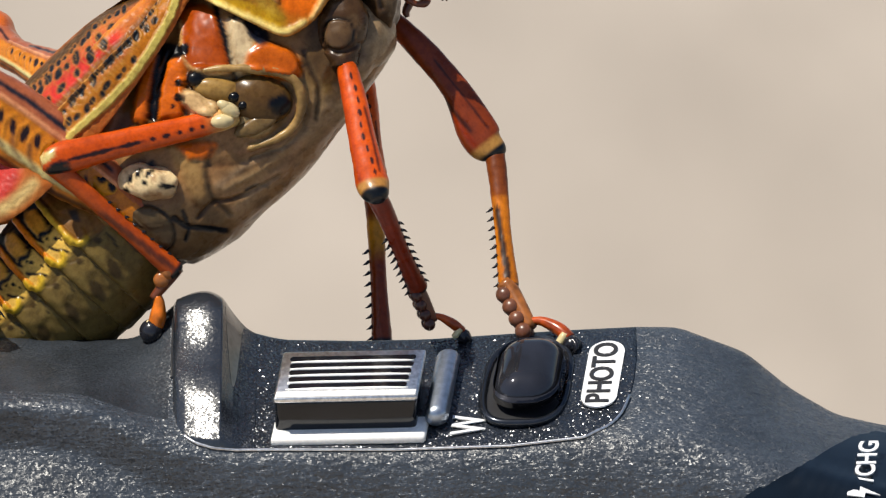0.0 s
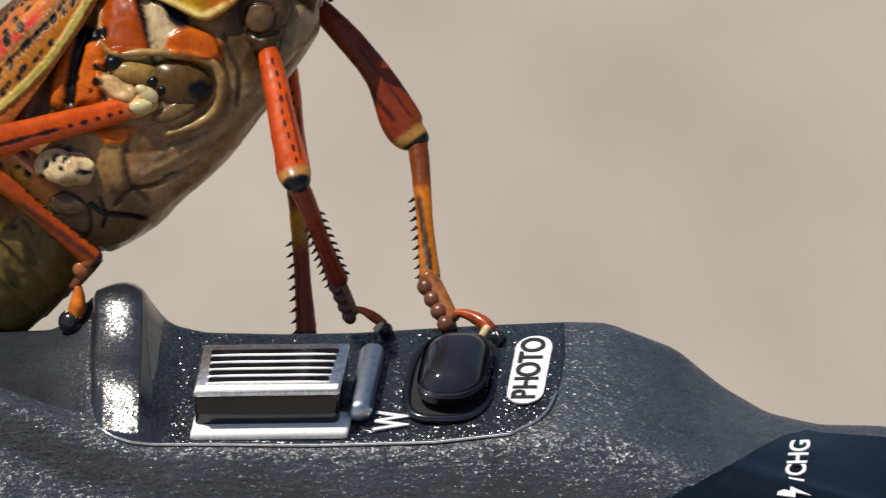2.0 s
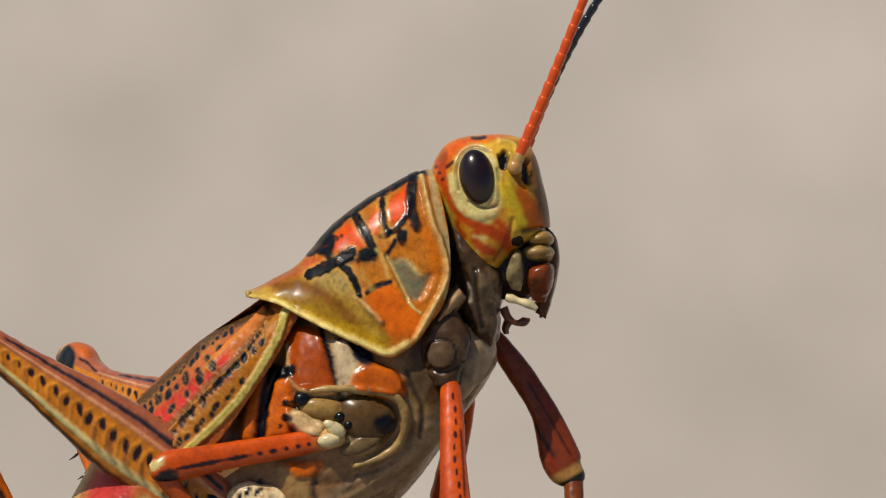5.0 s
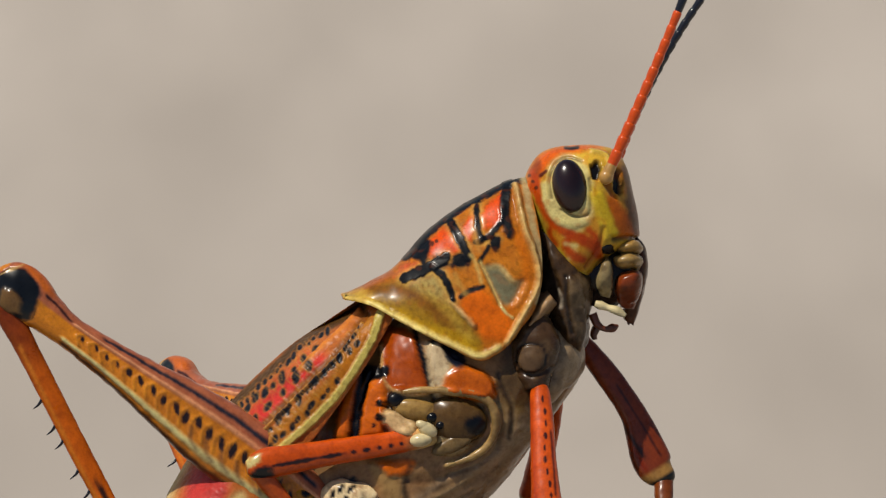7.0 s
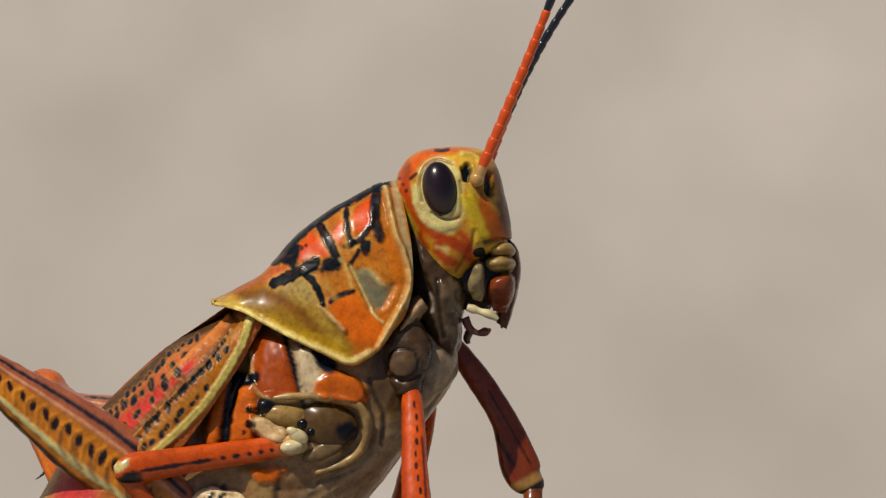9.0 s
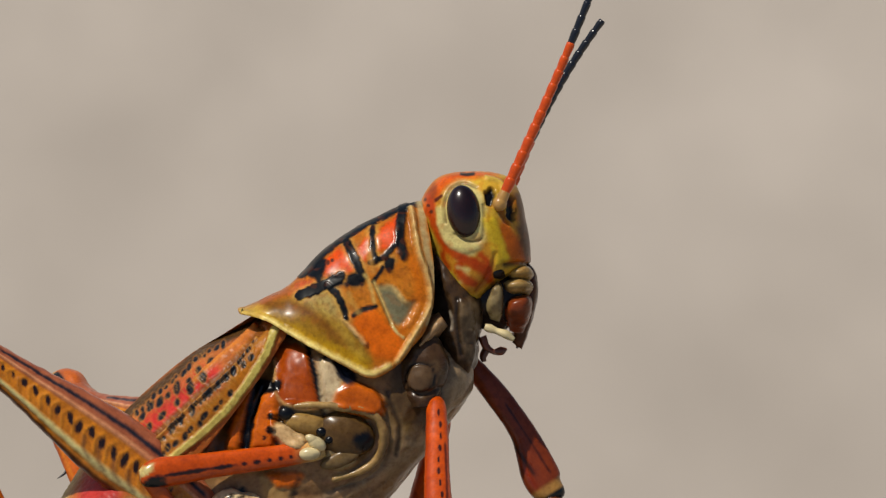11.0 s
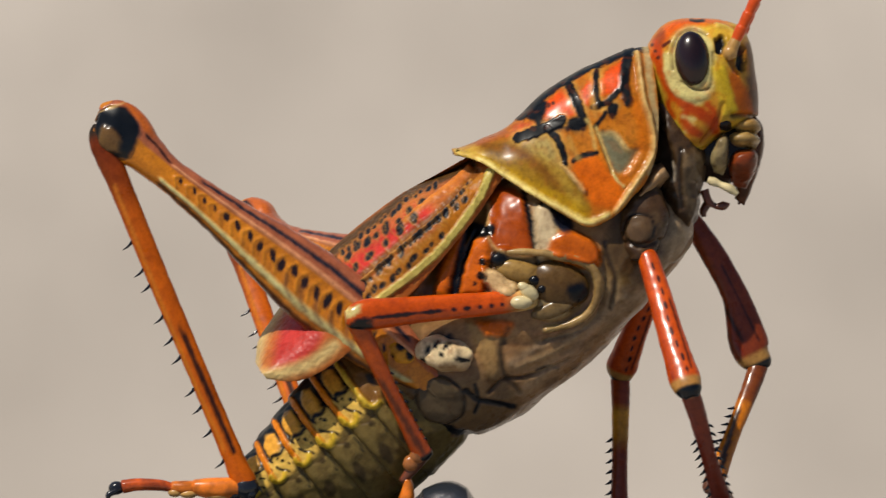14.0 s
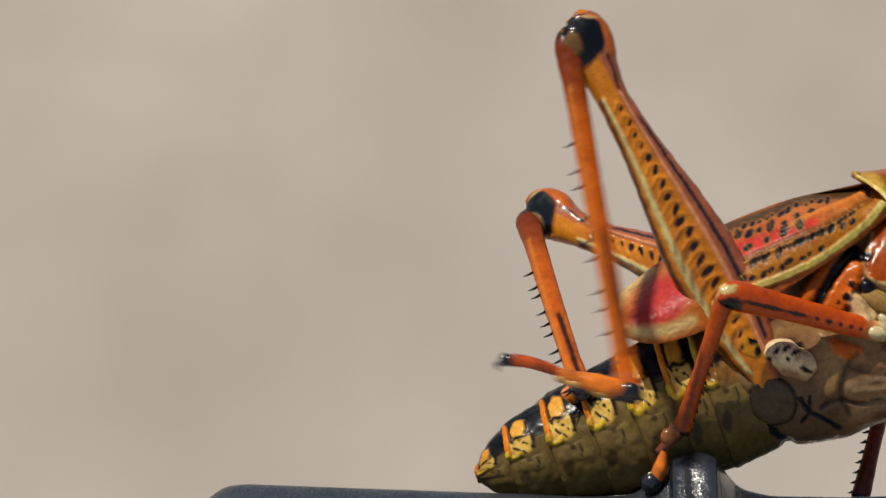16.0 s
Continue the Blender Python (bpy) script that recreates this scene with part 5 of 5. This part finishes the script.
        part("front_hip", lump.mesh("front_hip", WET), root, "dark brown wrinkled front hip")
    sx, sy = A((985, 690))[0]
    bib = Skin(loft([(sx + 4, sy + 110, MID, 40, 60), (sx + 2, sy + 55, MID, 54, 84), (sx - 20, sy + 12, MID, 44, 90), (sx - 48, sy - 40, MID, 28, 80)], 60, 60), (0.38, 0.29, 0.19)).rough(30, 4).mottle(26, (0.46, 0.36, 0.25), 0.6).mottle(14, UMBER, 0.25)
    part("breast_plate", bib.mesh("breast_plate", WET), root, "pale olive breast plate")
    # collar flap between saddle and front hip
    flap = Skin(between(A((915, 590), (930, 560), (950, 525), (966, 512)), A((925, 604), (960, 572), (985, 545), (985, 540)), [104, 112, 112, 100], 40, 50), (0.44, 0.28, 0.18)).rough(16, 3)
    part("collar", flap.mesh("collar", SHELL), root, "pinkish tan collar fold")
    return sk


SEGMENTS = 7


def abdomen_segment(root, i):
    """One ring of the hind body along its own -x, dorsal side up."""
    r0 = [134, 138, 136, 126, 112, 92, 66][i]
    r1 = [140, 136, 128, 114, 96, 70, 14][i]
    long = 84 if i < SEGMENTS - 1 else 70
    g = loft([(18, 0, 0, r0 * 0.95, r0 * 0.74), (0, 0, 0, r0, r0 * 0.8), (-long * 0.6, 0, 0, (r0 + r1) / 2 + 1, (r0 + r1) * 0.4), (-long * 0.92, 0, 0, r1, r1 * 0.79), (-long, 0, 0, r1 * 0.9, r1 * 0.72)], 60, 240)
    sk = Skin(g, (0.20, 0.135, 0.055))
    a, h = -g[..., 0] / long * 100, g[..., 1] / np.maximum(1, np.hypot(g[..., 1], g[..., 2])) * 100
    a, h = (a - 33) / 0.67, 100 - (100 - h) / 0.66
    sk.u, sk.v = a, h
    rnd = random.Random(i + 3)
    j = lambda: rnd.uniform(-5, 5)
    sk.waver *= 0.8
    sk.patch([(-60, 110), (110, 110), (110, 30), (40, 28), (-60, 32)], INKY, 5)
    sk.patch([(6, 44), (40, 50), (86, 44), (92, 0), (84, -26), (30, -24), (6, -4)], (0.74, 0.48, 0.15), 5, 2)
    sk.patch([(16, 84 + j()), (42, 89), (66, 76), (66, 52 + j()), (44, 44), (20, 56)], (0.78, 0.40, 0.08), 4, 3)
    sk.stroke([(2, 84), (6, 50), (4, 20), (10, -6)], 12, INKY, 0, 3)
    sk.stroke([(14, 44 + j()), (36, 40), (58, 46), (72, 42)], 9, INKY, 0, 3)
    sk.stroke([(72, 70), (76, 48), (70, 36)], 7, INKY, 0, 3)
    sk.stroke([(70 + j(), 16), (58, 2), (44, -10), (40, -18)], 8, INKY, 0, 3)
    sk.dots([(40 + j(), 22 + j(), 6, 4, 20), (28, 8 + j(), 3, 4, 0), (50 + j(), 34, 5, 3, 0), (84, 24 + j(), 3, 6, 0)], INKY)
    sk.stroke([(82, 88), (88, 56), (92, 24), (92, -6)], 18, (0.76, 0.26, 0.015), 4, 3)
    sk.stroke([(93, 4), (92, -16), (80, -25), (64, -22), (54, -12)], 15, (0.70, 0.46, 0.06), 3, 4)
    sk.stroke([(103, 85), (103, 40), (104, -10)], 8, INKY, -3, 3)
    if i == 0:                                               # the first ring is plainer, with a yellow hind edge
        sk.patch([(-30, 110), (86, 110), (84, 40), (80, -20), (-30, -30)], (0.27, 0.135, 0.045), 6)
        sk.patch([(20, 30), (40, 40), (50, 20), (36, 8)], (0.05, 0.04, 0.04), 6)
        sk.stroke([(86, 90), (91, 50), (93, 10), (90, -24), (60, -30)], 12, (0.68, 0.46, 0.08), 3, 4)
    sk.patch([(-20, -42), (70, -46), (80, -90), (-20, -95)], (0.24, 0.165, 0.07), 14, 2)
    sk.stroke([(0, -36 + j()), (40, -42), (60, -36)], 5, UMBER, -2, 5, 0.7)
    sk.dots([(36 + j(), -50 + j(), 9, 8, 30), (66 + j(), -120 + j(), 14, 22, 30)], (0.09, 0.058, 0.026))
    sk.stroke([(10, -52), (8, -70 + j()), (14, -90)], 6, (0.03, 0.025, 0.02), -2, 4)
    sk.u, sk.v = g[..., 0], g[..., 1]
    sk.rough(16, 1.6).mottle(22, (0.09, 0.06, 0.022), 0.15, 0.1, 0.25)
    return part("abdomen_ring", sk.mesh("abdomen_ring", SHELL), root, "yellow and orange abdomen ring with black marks" if i < 6 else "tapered abdomen tip")


OCHRE_MAT = plain("ochre_chitin", (0.46, 0.24, 0.06), 0.3, vary=0.3)
FLAME_MAT = plain("flame_orange_chitin", (0.60, 0.070, 0.006), 0.32, vary=0.3, shine=0.2, coat=0.25)


def spines(ob, rows, length, lean=35.0):
    """Thorns on a shin: rows of (along, side offset)."""
    g = tube([(0, 0, 0), (0, length * 0.5, 0), (length * 0.18, length, 0)], [3.2, 2.4, 0.5], 6, 6)
    verts, faces = rings(g * K)
    me = mesh_of("spine", verts, faces, BLACK)
    for x, y in rows:
        sp = part("spine", me, ob)
        sp.matrix_basis = Matrix.Translation((x * K, y * K, 4 * K)) @ pose(0, 0, 0, 0, 0, (0 if y > 0 else 180) - (lean if y > 0 else -lean))


def hind_leg(root, name, d, side):
    """side: 1 for the leg towards the viewer. Along x from hip to knee; -y is the upper edge."""
    L = d["thigh"]
    f = L / 690.0
    rows = [(-30, 0, 0, 22, 14), (40 * f, 0, 0, 46, 26), (140 * f, 0, 0, 64, 32), (240 * f, 0, 0, 66, 34), (330 * f, 0, 0, 56, 32), (413 * f, 1, 0, 43, 30), (500 * f, 3, 0, 33, 25), (566 * f, 4, 0, 30, 23), (620 * f, 1, 0, 37, 26), (655 * f, -3, 0, 47, 28), (690 * f, -3, 0, 46, 26), (715 * f, 0, 0, 30, 18), (722 * f, 2, 0, 10, 8)]
    g = loft(rows, 330, 130, 2.5)
    sk = Skin(g, (0.62, 0.235, 0.02))
    env = np.interp(g[..., 0], [r[0] for r in rows], [r[3] for r in rows])
    x, y = g[..., 0] / f, g[..., 1] / env * 100
    sk.u, sk.v = x, y
    sk.patch([(-40, -120), (740, -120), (740, -30), (560, -28), (300, -36), (-40, -40)], (0.44, 0.15, 0.085), 9)
    sk.stroke([(60, -66), (250, -70), (440, -74), (500, -70)], 13, (0.03, 0.03, 0.05), -1, 6)
    sk.stroke([(40, -40), (250, -42), (440, -44), (560, -40)], 12, (0.70, 0.33, 0.20), 3, 6)
    sk.stroke([(20, 62), (250, 60), (450, 62), (560, 66)], 20, (0.64, 0.53, 0.30), 3, 8)
    sk.stroke([(0, 92), (250, 94), (560, 94)], 18, (0.14, 0.055, 0.02), 0, 8)
    rnd = random.Random(8)
    for k in range(20):                                    # herringbone bars
        xx = 60 + 25 * k
        big = 1.0 if 130 < xx < 440 else 0.65
        sk.stroke([(xx + 6, -22), (xx + 14, 6), (xx + 2, 42)], 5, (0.60, 0.27, 0.035), 3, 4, 0.5)
        sk.dots([(xx + rnd.uniform(-3, 3), 2 + rnd.uniform(-7, 7), rnd.uniform(4.4, 6.2) * big, rnd.uniform(14, 21) * big, 16 + rnd.uniform(-10, 10))], (0.035, 0.014, 0.014))
    for k in range(7):
        sk.stroke([(90 + 34 * k, 20), (78 + 34 * k, 48), (60 + 34 * k, 60)], 9, (0.16, 0.07, 0.05), 0, 6, 0.6)
    sk.stroke([(575, -45), (610, -62), (630, -60)], 12, (0.06, 0.02, 0.02), 0, 6)
    sk.patch([(636, -10), (648, -60), (684, -90), (724, -70), (724, 40), (700, 95), (660, 100), (630, 70)], INKY, 7, -2)
    sk.patch([(652, 62), (664, 18), (688, 8), (702, 36), (692, 78), (668, 92)], (0.22, 0.12, 0.05), 7, 3)
    sk.patch([(610, -90), (650, -118), (700, -112), (690, -92), (640, -66)], (0.58, 0.16, 0.03), 8)
    sk.patch([(696, -110), (716, -80), (722, -40), (708, -70)], (0.62, 0.40, 0.2), 6)
    sk.u, sk.v = g[..., 0], g[..., 1]
    sk.rough(22, 1.6)
    th = part("hind_femur", sk.mesh("hind_femur", LEG), root, "large orange hind thigh with black herringbone bars and dark knee")
    S = d["shin"]
    rows = [(-8, -16, 0, 14, 10), (14, -24, 0, 23, 15), (50, -25, 0, 23, 15), (120, -22, 0, 20, 14), (300, -16, 0, 19, 14), (500, -7, 0, 18, 14), (S - 50, -2, 0, 19, 15), (S - 8, 0, 0, 22, 17), (S + 4, 0, 0, 14, 12)]
    g = loft(rows, 120, 36, 2.2)
    sk = Skin(g, (0.56, 0.14, 0.009))
    t = ease((230 - g[..., 0]) / 200)
    sk.blend(t * 0.85, (0.16, 0.03, 0.012))
    sk.blend(ease((22 - g[..., 0]) / 24), (0.05, 0.03, 0.02))
    sk.stroke([(380, -10), (500, -3), (610, 2)], 9, (0.04, 0.018, 0.015), -1, 3)
    sk.stroke([(100, -32), (400, -24), (600, -12)], 6, (0.62, 0.24, 0.04), 0, 4, 0.7)
    sk.rough(18, 1.2)
    sh = part("hind_tibia", sk.mesh("hind_tibia", SHELL), root, "orange hind shin with black thorns")
    spines(sh, [(200 + 45 * k + 9 * math.sin(k * 2.3), -34 + 2.1 * k) for k in range(10)], 26)
    spines(sh, [(S - 6, 14), (S - 4, -16)], 30, 60)
    ft = foot(root, 240, "orange hind foot with black ankle", True)
    return th, sh, ft


def foot(root, length, label, hind=False, stout=1.0):
    """A jointed foot along x, its sole at -y or +y as it lies."""
    sc = length / 240.0 if hind else length / 130.0
    if hind:
        grids = [tube([(6, 0, 0), (30, 2, 0), (66, 2, 0), (92, 0, 0)], [15, 19, 18, 13], 18, 16), tube([(88, 0, 0), (108, 2, 0), (130, 0, 0)], [11, 13, 10], 12, 14)]
        base = joined("tarsus", grids, TANGERINE)
        ob = part("tarsus", base, root, label)
        part("ankle", joined("ankle", [ball((0, 0, 0), (24, 22, 20)), ball((20, 13, 2), (12, 10, 12)), ball((-10, 12, 8), (9, 9, 9))], BLACK), ob)
        for c, r in (((48, 15, 3), (22, 9, 11)), ((100, 12, 3), (16, 8, 10)), ((124, 10, 2), (12, 8, 9))):
            part("pad", joined("pad", [ball(c, r)], OCHRE_MAT), ob)
        part("claw_joint", rod("claw_joint", [(126, 2, 0), (150, -3, 0), (190, -4, 0), (216, 0, 0)], [8, 10, 11, 12], RED, 16, 14), ob)
        part("claw", joined("claw", [ball((226, 2, 0), (14, 12, 12)), tube([(224, 6, 8), (240, 14, 12), (238, 26, 12)], [6, 5, 1], 10, 8), tube([(224, 6, -8), (240, 14, -12), (238, 26, -12)], [6, 5, 1], 10, 8)], BLACK), ob)
        return ob
    arch = 2 if length > 150 else 0
    q = lambda *p: [(x * sc, y * sc, z * sc) for x, y, z in p]
    ob = part("tarsus", joined("tarsus", [tube(q((-8, 2, 0), (14, -4, 0), (40, -14, 0), (62, -22, 0)), [13 * sc, 11 * sc, 10 * sc, 8 * sc], 14, 12)], AMBER if length > 150 else BROWN), root, label)
    soles = PADS if length > 150 else (AMBER if stout > 1 else DARK_PADS)
    many, size = (2, 15) if stout > 1 else (4, 11)
    for k in range(many):
        for s in (1, -1):
            part("pad", joined("pad", [ball(q((4 + 18 * k, -11 - 7 * k, s * 7))[0], (size * sc, size * sc, 9 * sc))], soles), ob)
    part("claw_joint", rod("claw_joint", q((54, -16, 0), (69, -8 + arch, 0), (92, -3 + arch, 0), (114, -1, 0)), [5 * sc * stout, 6.5 * sc * stout, 9 * sc * stout, 8 * sc * stout], TANGERINE if stout > 1 else RED, 18, 12), ob)
    part("claw", joined("claw", [ball(q((122, -6, 0))[0], (13.5 * sc * stout, 13 * sc * stout, 13 * sc * stout)), tube(q((118, 0, 7), (133, -4, 10), (134, -16, 10)), [5 * sc, 4 * sc, 1], 8, 8), tube(q((118, 0, -7), (133, -4, -10), (134, -16, -10)), [5 * sc, 4 * sc, 1], 8, 8)], BLACK), ob)
    part("claw_pad", rod("claw_pad", q((106, 0, 4), (108, -14, 4), (106, -20, 4)), [6 * sc, 6 * sc, 4 * sc], CREAM, 8, 10), ob)
    return ob


def small_leg(root, name, d, brown):
    """Front and middle legs: along x from hip to knee."""
    L, S = d["thigh"], d["shin"]
    mid = name == "mid_near"
    w = 1.0 if not brown else 1.05
    kx = [(-18, 0, 0, 12, 12), (0, 0, 0, 18, 16), (0.25 * L, 9 if brown else 0, 0, 21 * w, 15), (0.55 * L, 12 if brown else -2, 0, 23 * w, 16), (0.8 * L, 0 if brown else -2, 0, 34 if brown else 26, 18), (0.92 * L, -5 if brown else -2, 0, 33 if brown else 28, 20), (L + 2, 0, 0, 22, 18), (L + 14, 0, 0, 12, 10)]
    g = loft(kx, 190, 80, 2.15)
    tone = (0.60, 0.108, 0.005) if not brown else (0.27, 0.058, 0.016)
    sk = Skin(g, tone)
    sk.u = g[..., 0] / L * 100
    sk.v = g[..., 1]
    if mid:
        sk.blend(ease((16 - sk.u) / 16) * 0.8, PALE)
        for k, (p0, p1) in enumerate(((8, 10), (14, 16), (20, 22), (27, 29), (34, 37), (42, 44), (50, 60), (64, 88))):
            sk.dots([((p0 + p1) / 2, 4, max(1.3, (p1 - p0) * 0.55), 3.6, 0)], (0.05, 0.015, 0.012))
        sk.patch([(90, 6), (98, 2), (104, 14), (100, 26), (90, 22)], INKY, 3)
        sk.patch([(96, -22), (104, -16), (104, 0), (98, -6)], PALE, 3)
    else:
        for k in range(0 if brown else 9):
            p0 = 8 + 10 * k
            sk.dots([(p0, 4 + 3 * math.sin(k), 2.5, 1.8 + (k % 2) * 1.0, 0)], (0.06, 0.015, 0.012))
        sk.stroke([(35, 14), (60, 15), (86, 15)], 4, (0.05, 0.015, 0.012), 0, 2, 0.8)
        sk.stroke([(10, -17), (50, -19), (90, -22)], 8, (0.36, 0.05, 0.012), 0, 5, 0.7)
        sk.blend(ease((sk.u - 91) / 4) * 0.9, (0.50, 0.28, 0.10))
        sk.blend(ease((sk.u - 98) / 3), INKY)
        if brown:
            sk.stroke([(20, -14), (50, -15), (80, -12)], 7, (0.04, 0.015, 0.012), 0, 3, 0.8)
    sk.u = g[..., 0]
    sk.rough(20, 0.7)
    th = part("femur", sk.mesh("femur", LEG), root, "red-orange thigh with black dashes" if not brown else "rust brown thigh with dark dashes")
    rows = [(-6, 0, 0, 12, 10), (12, 0, 0, 17, 13), (60, 1, 0, 16, 12), (S * 0.6, 0, 0, 14, 11), (S - 20, 0, 0, 17, 13), (S, 0, 0, 17, 13), (S + 8, 0, 0, 10, 8)]
    g = loft(rows, 80, 32, 2.1)
    base = {"fore_near": (0.24, 0.04, 0.013), "fore_far": (0.60, 0.21, 0.018), "mid_near": (0.50, 0.10, 0.008), "mid_far": (0.34, 0.07, 0.014)}[name]
    sk = Skin(g, base)
    sk.u = g[..., 0] / S * 100
    if name in ("fore_far", "mid_near"):
        sk.patch([(40, -12), (70, -8), (96, -4), (96, 6), (70, 2), (44, -2)], INKY, 3, amount=0.65 if mid else 0.9)
    if name == "mid_far":
        sk.blend(ease((sk.u - 18) / 8) * ease((52 - sk.u) / 14) * 0.95, (0.68, 0.31, 0.03))
    if name == "fore_far":
        sk.blend(ease((38 - sk.u) / 6) * 0.85, (0.17, 0.04, 0.014))
    sk.blend(ease((sk.u - 97) / 3), INKY)
    sk.blend(ease((5 - sk.u) / 5) * 0.8, (0.5, 0.35, 0.2))
    sk.u = g[..., 0]
    sk.rough(14, 1.0)
    sh = part("tibia", sk.mesh("tibia", LEG), root, "slender rust red thorny shin")
    spines(sh, [(S * (0.42 + 0.068 * k), 13.0 if mid else -14.0) for k in range(9)], 8 if mid else 13, 40)
    if name == "fore_near":
        spines(sh, [(S * (0.32 + 0.075 * k), 14.0) for k in range(9)], 13, 40)
    long = {"fore_near": 126, "fore_far": 168, "mid_near": 120, "mid_far": 120}[name]
    ft = foot(root, long, "brown padded foot with dark claws", False, 1.7 if mid else 1.0)
    return th, sh, ft


def grasshopper():
    root = tagged(new("grasshopper"), "orange, yellow and black lubber grasshopper standing on a camcorder", "grasshopper")
    thorax(root)
    pronotum(root)
    head(root)
    wing(root, 1)
    wing(root, -1)
    near = antenna(root, (1071, 314), MID + 96, 16, 430, 11, 4, "orange feeler with black outer joints")
    far = antenna(root, (1084, 306), MID - 60, 15, 350, 4, -17, "black feeler with orange base")
    rings_ = [abdomen_segment(root, i) for i in range(SEGMENTS)]
    legs = {}
    for name, d in LEGS.items():
        if "hind" in name:
            legs[name] = hind_leg(root, name, d, 1 if "near" in name else -1)
        else:
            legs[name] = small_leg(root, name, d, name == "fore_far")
    return root, legs, rings_, (near, far)


# ---- hind body: direction of each ring in the body's space, folded and stretched ----
FOLDED = [(220, 50), (221, 55), (220, 55), (217, 55), (213, 55), (208, 55), (202, 55)]
STRETCHED = [(216, 62), (217, 76), (217, 80), (216, 80), (215, 80), (214, 80), (216, 80)]


def ring_pose(i, f):
    at = Vector((-203, -160, MID))
    for k in range(i + 1):
        a = FOLDED[k][0] * (1 - f) + STRETCHED[k][0] * f
        step = FOLDED[k][1] * (1 - f) + STRETCHED[k][1] * f
        if k < i:
            at = at + Vector((math.cos(radians(a)), math.sin(radians(a)), -0.16)) * step
    m = pose(0, 0, 0, 0, 0, a - 180)
    m.translation = at * K
    return m


STRETCH = [(0, 0), (15.5, 0), (15.6, 0.1), (15.7, 0.25), (15.8, 0.5), (15.9, 0.8), (16, 1.0)]


def motions():
    walk(insect, [(t, BASE @ (Matrix.Translation(body_pose(t).translation * K) @ body_pose(t).to_3x3().to_4x4())) for t in TIMES])
    for name, obs in insect_legs.items():
        for ob, rows in zip(obs, leg_rows(LEGS[name])):
            walk(ob, rows)
    for i, ob in enumerate(insect_rings):
        walk(ob, [(t, ring_pose(i, f)) for t, f in STRETCH])
    for (ob, at), rows in zip(insect_feelers, (((0, 60), (4.2, 60), (7, 60), (9.2, 60.5), (11.3, 62), (12.5, 63.5), (16, 63.5)),
                                               ((0, 65), (4.2, 65), (7, 65), (9.2, 65.5), (11.3, 67), (12.5, 68), (16, 68)))):
        walk(ob, [(t, Matrix.Translation(at * K) @ pose(0, 0, 0, 0, 0, a)) for t, a in rows])


ground()
camcorder()
insect, insect_legs, insect_rings, insect_feelers = grasshopper()
motions()
